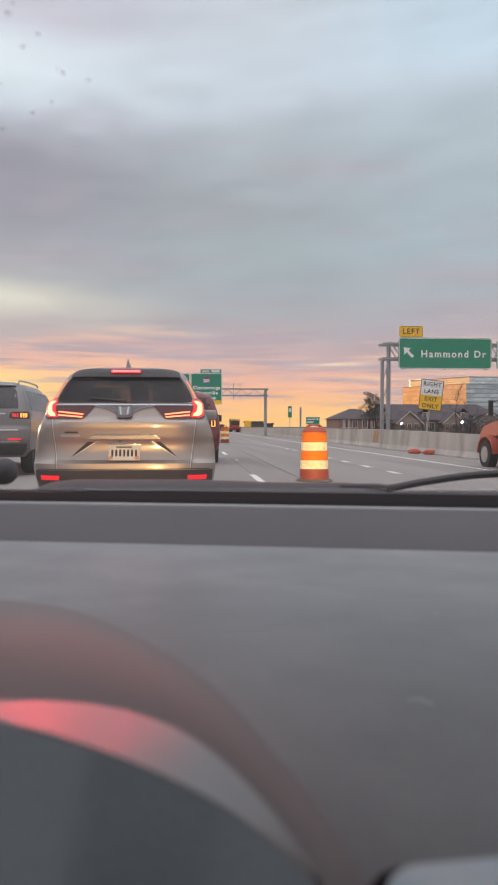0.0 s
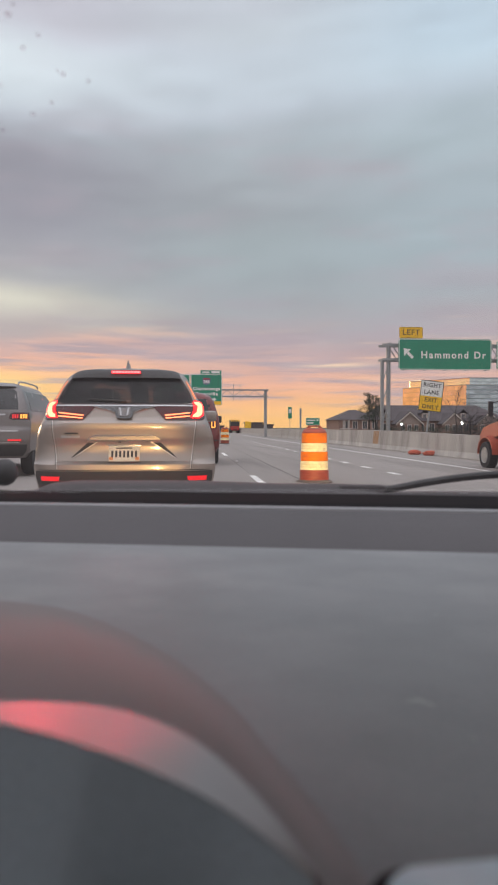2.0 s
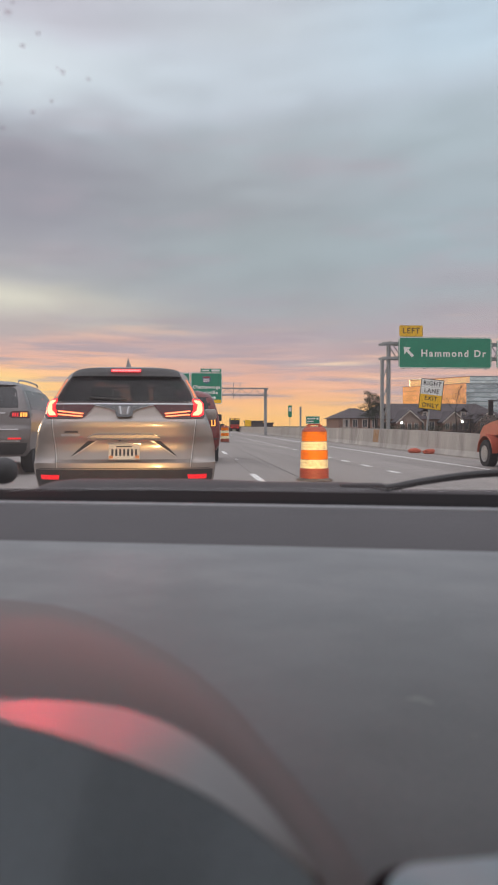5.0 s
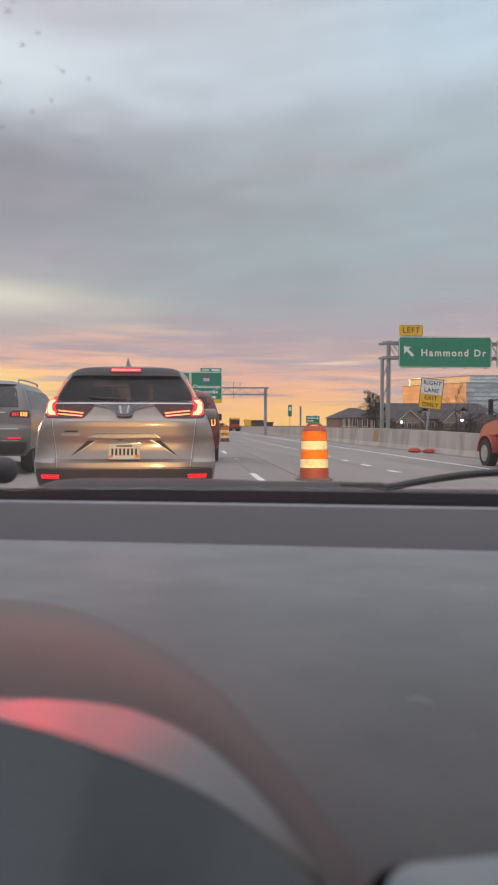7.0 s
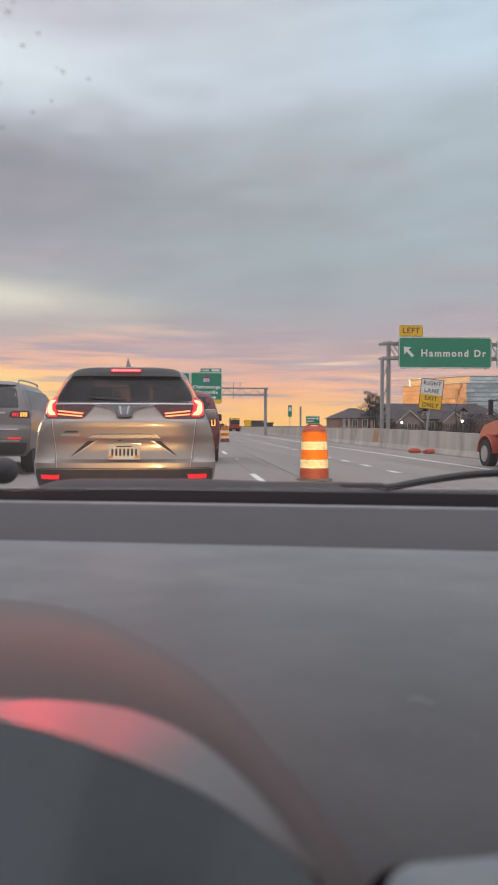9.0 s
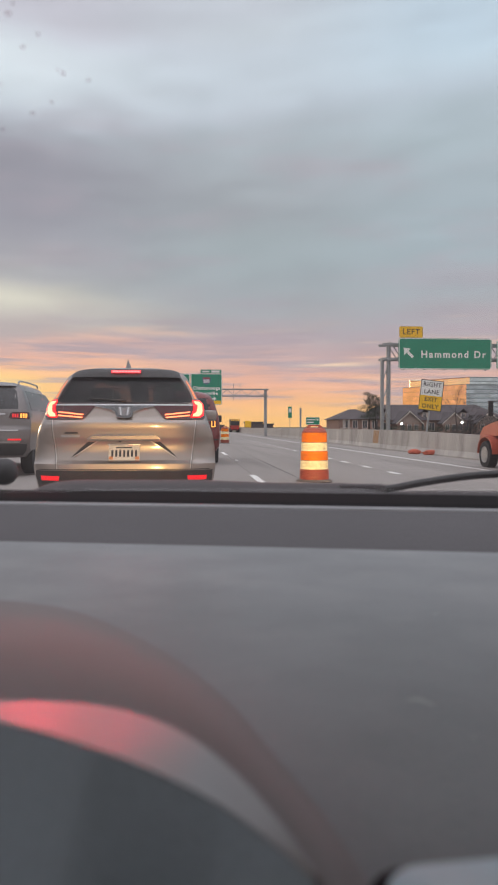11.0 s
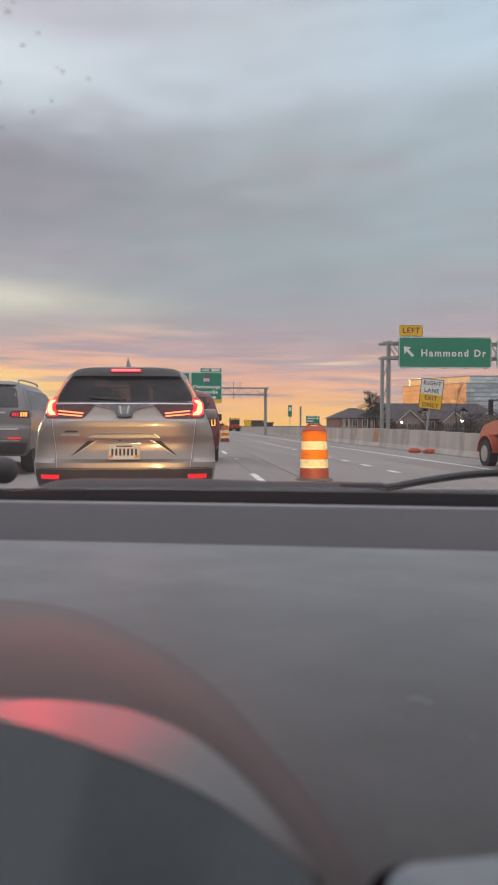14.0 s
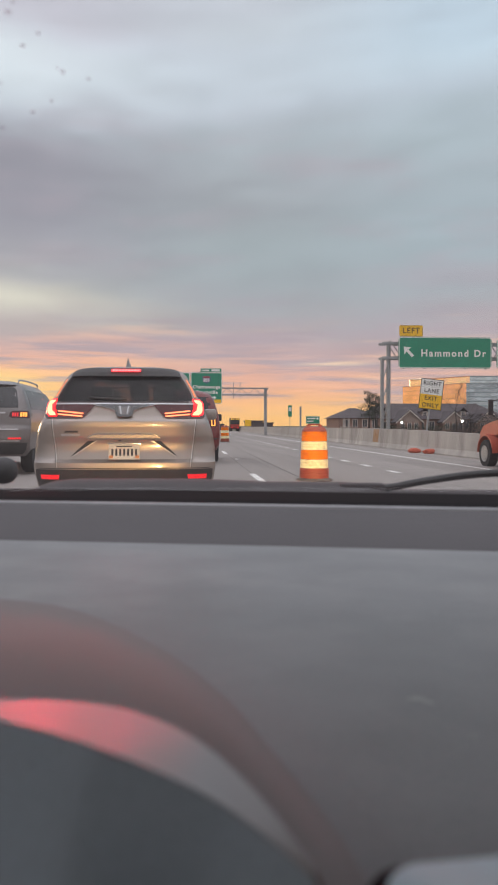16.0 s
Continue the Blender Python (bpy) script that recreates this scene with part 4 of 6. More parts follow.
def crossover_tail(car, panel, flank_panel, hw, ry):
    # rear window, dark and raked, under the roof spoiler; its sides overlap the painted pillars to shade them
    glass = panel("rear_window", [(1.272, -0.700, 0.700), (1.31, -0.695, 0.695), (1.40, -0.662, 0.662), (1.48, -0.620, 0.620), (1.555, -0.575, 0.575)], M_REAR_GLASS, off=0.004, label_="smoked rear window, widened to darken the painted pillars", n=24, depth=0.004)
    sp = panel("spoiler", [(1.648, -0.485, 0.485), (1.655, -0.44, 0.44), (1.662, -0.36, 0.36)], M_SILVER, off=0.055, n=24, depth=0.10)
    # shade on the body-coloured spoiler, laid on as a black panel
    panel("spoiler_underside", [(1.555, -0.572, 0.572), (1.585, -0.560, 0.560), (1.612, -0.545, 0.545), (1.635, -0.518, 0.518), (1.647, -0.488, 0.488)], M_BLACK_TRIM, off=0.05, n=24, depth=0.08)
    panel("high_brake_lamp", [(1.600, -0.150, 0.150), (1.630, -0.150, 0.150)], M_BRAKE_SOFT, off=0.078, label_="lit red brake strip")
    for i in range(9):
        x = -0.128 + 0.032 * i
        panel("brake_diode", [(1.606, x - 0.012, x + 0.012), (1.624, x - 0.012, x + 0.012)], M_BRAKE_DIODE, off=0.083, n=2)
    # rear wiper and what shows through the glass: bright shapes of the car's own windows
    wb = bmesh.new()
    rod(wb, (0.02, ry(0.02, 1.305) - 0.02, 1.305), (-0.36, ry(-0.36, 1.325) - 0.02, 1.325), 0.008, seg=8)
    part("rear_wiper", wb, M_BLACK_TRIM, car)
    panel("chrome_bar", [(1.257, -0.70, 0.70), (1.268, -0.70, 0.70)], M_CHROME, off=0.02, label_="thin chrome bar", n=24)
    # tail lamps: dark lens that tapers inwards, hot C-shaped block outside, thin bars inside, strips up the pillars
    for s in (-1, 1):
        lens = panel("tail_lamp", [(1.115, s * 0.43, s * 0.80), (1.135, s * 0.395, s * 0.82), (1.19, s * 0.345, s * 0.815), (1.235, s * 0.305, s * 0.805), (1.252, s * 0.285, s * 0.80)], M_LENS_RED, off=0.012, label_="dark red tail lamp lens")
        panel("lens_top", [(1.253, s * 0.69, s * 0.80), (1.29, s * 0.70, s * 0.79), (1.325, s * 0.70, s * 0.75)], M_LENS_RED, lens, off=0.012, n=6)
        panel("brake_block", [(1.135, s * 0.675, s * 0.765), (1.16, s * 0.68, s * 0.805), (1.22, s * 0.705, s * 0.81), (1.28, s * 0.70, s * 0.80), (1.315, s * 0.695, s * 0.76)], M_BRAKE, lens, off=0.022, label_="lit brake lamp", n=6)
        panel("brake_core", [(1.145, s * 0.69, s * 0.755), (1.17, s * 0.70, s * 0.785), (1.195, s * 0.735, s * 0.795), (1.26, s * 0.745, s * 0.792), (1.28, s * 0.715, s * 0.785), (1.302, s * 0.705, s * 0.76)], M_BRAKE_CORE, lens, off=0.026, label_="glowing lamp core", n=4)
        panel("light_bar", [(1.126, s * 0.42, s * 0.665), (1.139, s * 0.415, s * 0.665)], M_TAIL, lens, off=0.022, label_="lit tail bar", n=10, lift=0.022)
        panel("light_bar", [(1.154, s * 0.412, s * 0.665), (1.167, s * 0.405, s * 0.665)], M_TAIL, lens, off=0.022, label_="lit tail bar", n=10, lift=0.028)
        panel("pillar_strip", [(1.335, s * 0.712, s * 0.732), (1.43, s * 0.672, s * 0.688), (1.53, s * 0.618, s * 0.630)], M_TAIL_DIM, off=0.012, label_="lit amber pillar strip", n=3)
    # emblem: a plain rounded shield on a wing-shaped chrome plate
    panel("emblem_wing", [(1.195, -0.085, 0.085), (1.222, -0.15, 0.15), (1.242, -0.24, 0.24), (1.255, -0.30, 0.30)], M_DARK_CHROME, off=0.018, label_="dark chrome wing under the window", n=20)
    panel("emblem", [(1.128, -0.05, 0.05), (1.14, -0.075, 0.075), (1.17, -0.088, 0.088), (1.235, -0.094, 0.094), (1.252, -0.08, 0.08)], M_DARK_CHROME, off=0.026, label_="plain chrome emblem plate")
    panel("emblem_inlay", [(1.148, -0.035, 0.035), (1.162, -0.054, 0.054), (1.19, -0.062, 0.062), (1.232, -0.064, 0.064)], M_GREY_PAINT, off=0.030, n=4)
    for s in (-1, 1):
        panel("emblem_bar", [(1.160, s * 0.024, s * 0.040), (1.20, s * 0.028, s * 0.045), (1.240, s * 0.036, s * 0.054)], M_CHROME, off=0.034, n=2)
        panel("wing_trim", [(1.190, s * 0.09, s * 0.10), (1.216, s * 0.145, s * 0.157), (1.238, s * 0.235, s * 0.25), (1.252, s * 0.30, s * 0.32)], M_CHROME, off=0.022, n=2)
    panel("badge", [(0.968, -0.59, -0.46), (0.985, -0.59, -0.46)], M_BLACK_TRIM, off=0.010, n=4)
    panel("badge", [(0.932, -0.63, -0.44), (0.955, -0.63, -0.44)], M_RIM, off=0.010, n=4)
    # tailgate: cut lines, number plate recess with its wide chrome eyebrow and two dark wings
    for s in (-1, 1):
        panel("panel_gap", [(0.62 + 0.0245 * k, s * (0.670 + 0.003 * k), s * (0.675 + 0.003 * k)) for k in range(21)], M_SEAM, off=0.004, n=1, depth=0.006)
        # bright strip added for the reflection along the gap, no trim of the car
        panel("gate_edge", [(0.62 + 0.0245 * k, s * (0.662 + 0.003 * k), s * (0.670 + 0.003 * k)) for k in range(21)], M_CHROME_SOFT, off=0.005, n=1, depth=0.006)
        panel("wing_recess", [(0.735, s * 0.515, s * 0.525), (0.80, s * 0.415, s * 0.46), (0.86, s * 0.325, s * 0.392), (0.895, s * 0.272, s * 0.352)], M_BLACK_TRIM, off=0.004, label_="dark angled recess", n=4)
    panel("garnish", [(0.912, -0.355, 0.355), (0.932, -0.33, 0.33), (0.948, -0.30, 0.30)], M_SILVER, off=0.030, label_="painted garnish over the plate", n=16)
    panel("chrome_strip", [(0.946, -0.305, 0.305), (0.959, -0.295, 0.295)], M_CHROME, off=0.034, n=16)
    panel("chrome_strip", [(0.898, -0.368, 0.368), (0.912, -0.355, 0.355)], M_CHROME_SOFT, off=0.034, label_="chrome strip over the plate", n=16)
    for s in (-1, 1):
        panel("wing_edge", [(0.730, s * 0.505, s * 0.515), (0.80, s * 0.403, s * 0.415), (0.86, s * 0.312, s * 0.325), (0.892, s * 0.26, s * 0.272)], M_CHROME_SOFT, off=0.010, n=2)
    for s in (-1, 1):
        panel("garnish_end", [(0.912, s * 0.355, s * 0.368), (0.932, s * 0.33, s * 0.343), (0.950, s * 0.30, s * 0.314)], M_CHROME, off=0.034, n=2)
    panel("recess_shadow", [(0.89, -0.26, 0.26), (0.905, -0.36, 0.36)], M_BLACK_TRIM, off=0.006, n=12)
    plate = panel("number_plate", [(0.700, -0.155, 0.155), (0.775, -0.155, 0.155), (0.848, -0.155, 0.155)], M_PLATE, off=0.022, label_="pale number plate with plain bars", n=4)
    for i in range(7):
        x = -0.118 + 0.0395 * i
        panel("bar", [(0.735, x - 0.010, x + 0.010), (0.77, x - 0.010, x + 0.010), (0.802, x - 0.010, x + 0.010)], M_PLATE_INK, plate, off=0.027, n=1, depth=0.003)
    panel("bar", [(0.822, -0.08, 0.08), (0.834, -0.08, 0.08)], M_PLATE_INK, plate, off=0.028, n=1, depth=0.003)
    for s in (-1, 1):
        panel("plate_fruit", [(0.708, s * 0.112, s * 0.150), (0.722, s * 0.108, s * 0.152), (0.738, s * 0.116, s * 0.148)], M_PEACH, plate, off=0.027, label_="faded orange corner print", n=3, depth=0.003)
    panel("plate_frame", [(0.689, -0.165, 0.165), (0.699, -0.165, 0.165)], M_CHROME, off=0.022, n=2)
    panel("plate_frame", [(0.849, -0.165, 0.165), (0.860, -0.165, 0.165)], M_CHROME, off=0.022, n=2)
    panel("rear_camera", [(0.882, -0.055, -0.03), (0.897, -0.055, -0.03)], M_BLACK_TRIM, off=0.03, n=2)
    # bumper: painted shelf, black skirt, reflectors, silver skid plate
    panel("bumper_gap", [(0.605, -0.86, 0.86), (0.612, -0.86, 0.86)], M_SEAM, off=0.004, n=24, depth=0.006)
    panel("bumper_skirt", [(0.33, -0.80, 0.80), (0.42, -0.87, 0.87), (0.53, -0.895, 0.895), (0.598, -0.895, 0.895)], M_BLACK_TRIM, off=0.014, label_="black plastic bumper skirt", n=28)
    panel("skid_plate", [(0.30, -0.50, 0.50), (0.37, -0.60, 0.60), (0.40, -0.72, 0.72)], M_SILVER, off=0.022, n=16)
    # reflectors emit red themselves, in place of returned headlamp light
    for s in (-1, 1):
        panel("reflector", [(0.500, s * 0.645, s * 0.830), (0.546, s * 0.635, s * 0.835)], M_REFLECTOR, off=0.022, label_="red bumper reflector given a glow of its own", n=8)
    # flank glass, fin and mirrors
    for s in (-1, 1):
        flank_panel("side_window", s, [(1.24, 0.70, 3.1), (1.35, 0.74, 2.95), (1.48, 0.84, 2.7)], M_TINT)
        flank_panel("sill_trim", s, [(0.33, 0.4, 3.9), (0.50, 0.4, 3.9)], M_BLACK_TRIM, off=0.01)
        part("door_mirror", bx(s * 0.86, s * 1.04, 2.85, 2.98, 1.12, 1.27, bevel=0.03), M_SILVER, car, "", True)
    fin = bmesh.new()
    rows = []
    for z, w, ya, yb in ((1.655, 0.036, 0.54, 0.74), (1.69, 0.026, 0.55, 0.70), (1.73, 0.012, 0.56, 0.64), (1.76, 0.005, 0.565, 0.60)):
        rows.append([(-w, (ya + yb) / 2, z), (-w * 0.6, ya, z), (w * 0.6, ya, z), (w, (ya + yb) / 2, z), (0, yb, z)])
    vs = grid(fin, rows, close=True)
    fin.faces.new(vs[-1])
    part("antenna_fin", fin, M_GREY_PAINT, car, "shark fin antenna", True)


make_suv("suv", pose(-0.655, 7.33, road_z(-0.66)), "champagne silver sport utility car with lit red brake lamps", M_SILVER, 1.86, 1.672, 4.6,
         [(0.28, 0.80), (0.36, 0.88), (0.60, 0.925), (0.80, 0.925), (0.98, 0.895), (1.10, 0.850), (1.20, 0.818), (1.29, 0.792), (1.335, 0.742), (1.42, 0.705), (1.50, 0.668), (1.575, 0.625), (1.625, 0.572), (1.650, 0.50), (1.665, 0.36), (1.672, 0.10)],
         [(0.28, 0.10), (0.40, 0.05), (0.52, 0.01), (0.60, 0.0), (0.672, 0.004), (0.695, 0.055), (0.78, 0.082), (0.893, 0.080), (0.910, 0.058), (0.955, 0.055), (0.985, 0.050), (1.04, 0.038), (1.08, 0.042), (1.12, 0.085), (1.25, 0.13), (1.35, 0.19), (1.48, 0.28), (1.58, 0.36), (1.63, 0.41), (1.672, 0.55)], crossover_tail, True)


def large_suv_tail(car, panel, flank_panel, hw, ry):
    panel("rear_window", [(1.32, -0.78, 0.78), (1.45, -0.77, 0.77), (1.68, -0.70, 0.70), (1.74, -0.64, 0.64)], M_TINT, off=0.004, label_="dark tinted rear window", n=20)
    panel("spoiler", [(1.79, -0.68, 0.68), (1.83, -0.66, 0.66), (1.86, -0.60, 0.60)], M_GREY_PAINT, off=0.06, n=16, depth=0.1)
    panel("high_brake_lamp", [(1.775, -0.16, 0.16), (1.795, -0.16, 0.16)], M_BRAKE_SOFT, off=0.05)
    panel("chrome_bar", [(1.205, -0.55, 0.55), (1.235, -0.56, 0.56)], M_CHROME, off=0.02, n=18)
    panel("emblem", [(1.265, -0.05, 0.05), (1.29, -0.07, 0.07), (1.305, -0.05, 0.05)], M_CHROME, off=0.02, n=6)
    for s in (-1, 1):
        lens = panel("tail_lamp", [(1.12, s * 0.68, s * 0.985), (1.15, s * 0.62, s * 0.985), (1.23, s * 0.64, s * 0.97), (1.26, s * 0.70, s * 0.96)], M_LENS_RED, off=0.012, label_="dark red tail lamp lens")
        for k in range(3):
            x = 0.685 + 0.042 * k
            panel("light_bar", [(1.15, s * x, s * (x + 0.026)), (1.225, s * x, s * (x + 0.026))], M_REFLECTOR, lens, off=0.022, n=2)
            x = 0.83 + 0.042 * k
            panel("light_bar", [(1.145, s * x, s * (x + 0.028)), (1.23, s * x, s * (x + 0.028))], M_TAIL_AMBER, lens, off=0.022, n=2)
        panel("reflector", [(0.70, s * 0.62, s * 0.86), (0.735, s * 0.62, s * 0.86)], M_REFLECTOR, off=0.016, n=6)
        flank_panel("side_window", s, [(1.30, 0.55, 3.3), (1.45, 0.58, 3.15), (1.70, 0.70, 2.8)], M_TINT)
        flank_panel("pillar_trim", s, [(1.30, 1.28, 1.34), (1.70, 1.26, 1.32)], M_GREY_PAINT, off=0.010)
        flank_panel("pillar_trim", s, [(1.30, 2.20, 2.28), (1.70, 2.14, 2.22)], M_BLACK_TRIM, off=0.010)
        part("door_mirror", bx(s * 0.98, s * 1.20, 3.05, 3.2, 1.22, 1.44, bevel=0.04), M_BLACK_TRIM, car, "", True)
        rail = bmesh.new()
        pts = spline([(s * 0.66, 0.75, 1.845), (s * 0.665, 0.85, 1.90), (s * 0.67, 1.6, 1.915), (s * 0.665, 2.5, 1.90), (s * 0.66, 2.6, 1.845)], 16)
        for a, b in zip(pts, pts[1:]):
            rod(rail, a, b, 0.018, seg=8)
        part("roof_rail", rail, M_CHROME, car, "silver roof rail", True)
    plate = panel("number_plate", [(1.02, -0.155, 0.155), (1.17, -0.155, 0.155)], M_PLATE, off=0.018, n=4)
    panel("bar", [(1.065, -0.11, 0.11), (1.125, -0.11, 0.11)], M_PLATE_INK, plate, off=0.022, n=2, depth=0.002)
    panel("chrome_strip", [(0.885, -0.80, 0.80), (0.91, -0.80, 0.80)], M_CHROME, off=0.016, n=20)
    panel("bumper_skirt", [(0.40, -0.86, 0.86), (0.50, -0.94, 0.94), (0.63, -0.96, 0.96)], M_BLACK_TRIM, off=0.012, n=20)
    panel("chrome_strip", [(0.655, -0.84, 0.84), (0.68, -0.84, 0.84)], M_CHROME, off=0.016, n=20)


make_suv("suv", pose(-4.15, 14.45, road_z(-4.22)), "large warm grey sport utility car with roof rails and chrome strips", M_TAUPE_PAINT, 2.03, 1.90, 5.3,
         [(0.36, 0.88), (0.50, 0.99), (0.80, 1.015), (1.05, 1.01), (1.25, 0.975), (1.45, 0.91), (1.68, 0.81), (1.80, 0.72), (1.86, 0.60), (1.89, 0.40), (1.90, 0.10)],
         [(0.36, 0.10), (0.50, 0.02), (0.70, 0.0), (0.92, 0.03), (0.96, 0.08), (1.25, 0.12), (1.45, 0.20), (1.70, 0.36), (1.85, 0.46), (1.90, 0.58)], large_suv_tail)


def red_suv_tail(car, panel, flank_panel, hw, ry):
    panel("rear_window", [(1.36, -0.72, 0.72), (1.65, -0.68, 0.68), (1.86, -0.62, 0.62)], M_TINT, off=0.004, n=16)
    for s in (-1, 1):
        lens = panel("tail_lamp", [(1.02, s * 0.70, s * 0.86), (1.05, s * 0.68, s * 0.87), (1.27, s * 0.68, s * 0.86), (1.30, s * 0.70, s * 0.85)], M_LENS_RED, off=0.012, n=6)
        panel("light_ring", [(1.04, s * 0.71, s * 0.74), (1.28, s * 0.705, s * 0.735)], M_TAIL_AMBER, lens, off=0.022, n=2)
        panel("light_ring", [(1.05, s * 0.80, s * 0.83), (1.27, s * 0.795, s * 0.825)], M_TAIL_AMBER, lens, off=0.022, n=2)
        panel("light_ring", [(1.04, s * 0.72, s * 0.81), (1.065, s * 0.72, s * 0.81)], M_TAIL_AMBER, lens, off=0.022, n=2)
        panel("light_ring", [(1.255, s * 0.72, s * 0.81), (1.28, s * 0.72, s * 0.81)], M_TAIL_AMBER, lens, off=0.022, n=2)
        flank_panel("side_window", s, [(1.34, 0.5, 3.3), (1.55, 0.55, 3.15), (1.84, 0.65, 2.8)], M_TINT)
        part("door_mirror", bx(s * 0.93, s * 1.13, 2.85, 3.0, 1.20, 1.42, bevel=0.03), M_BLACK_TRIM, car, "", True)
    panel("bumper_skirt", [(0.40, -0.86, 0.86), (0.70, -0.93, 0.93)], M_BLACK_TRIM, off=0.012, n=20)


make_suv("suv", pose(-0.09, 20.3, road_z(-0.09)), "tall dark red sport utility car with ring-shaped tail lamps", M_RED_PAINT, 1.92, 2.08, 4.9,
         [(0.36, 0.86), (0.50, 0.94), (0.80, 0.96), (1.10, 0.955), (1.30, 0.93), (1.50, 0.88), (1.80, 0.79), (1.96, 0.68), (2.03, 0.52), (2.065, 0.3), (2.08, 0.08)],
         [(0.36, 0.08), (0.50, 0.0), (0.80, 0.0), (1.30, 0.05), (1.60, 0.15), (1.92, 0.27), (2.08, 0.45)], red_suv_tail)

# ---------------------------------------------------------------- signs


def truss(parent, x0, x1, y, z0, z1, depth, bays, r=0.07):
    """A lattice beam of two frames, each chord and brace a part of its own."""
    for yy in (y, y + depth):
        for z in (z0, z1):
            part("chord", bx(x0, x1, yy - r, yy + r, z - r, z + r), M_GALV, parent)
        for k in range(bays):
            a, b = x0 + (x1 - x0) * k / bays, x0 + (x1 - x0) * (k + 1) / bays
            lo, hi = (z0, z1) if k % 2 else (z1, z0)
            part("brace", rod(bmesh.new(), (a, yy, lo), (b, yy, hi), r * 0.55, seg=6), M_GALV, parent)
            part("upright", rod(bmesh.new(), (a, yy, z0), (a, yy, z1), r * 0.5, seg=6), M_GALV, parent)


def prism(bm, pts, y0, y1):
    """A flat shape in the xz plane with thickness along y."""
    a = [bm.verts.new((x, y0, z)) for x, z in pts]
    b = [bm.verts.new((x, y1, z)) for x, z in pts]
    bm.faces.new(a)
    bm.faces.new(b)
    for i in range(len(pts)):
        j = (i + 1) % len(pts)
        bm.faces.new((a[i], a[j], b[j], b[i]))


def panel_sign(name, x0, x1, y, z0, z1, face, label, border=None):
    s = empty(name, pose((x0 + x1) / 2, y, z0), label, "road sign")
    inv = s.matrix_world.inverted()
    bm = bx(x0, x1, y, y + 0.05, z0, z1)
    es = [e for e in bm.edges if abs((e.verts[0].co - e.verts[1].co).y) > 0.01]
    bmesh.ops.bevel(bm, geom=es, offset=min(0.14, (z1 - z0) * 0.07), segments=4, affect="EDGES")
    part("face", bm, face, s, m=inv)
    if border:
        w = border[1]
        for a in ((x0 + 0.12, x1 - 0.12, z0 + 0.03, z0 + 0.03 + w), (x0 + 0.12, x1 - 0.12, z1 - 0.03 - w, z1 - 0.03), (x0 + 0.03, x0 + 0.03 + w, z0 + 0.12, z1 - 0.12), (x1 - 0.03 - w, x1 - 0.03, z0 + 0.12, z1 - 0.12)):
            part("border", bx(a[0], a[1], y - 0.005, y + 0.01, a[2], a[3]), border[0], s, m=inv)
    return s, inv


def words(s, inv, body, size, material, x, y, z, spacing=1.0, bold=0.0, tilt=0.0):
    return lettering("lettering", body, size, material, s, inv @ Matrix.Translation((x, y - 0.008, z)) @ Matrix.Rotation(radians(tilt), 4, "Y") @ UP, spacing, bold)


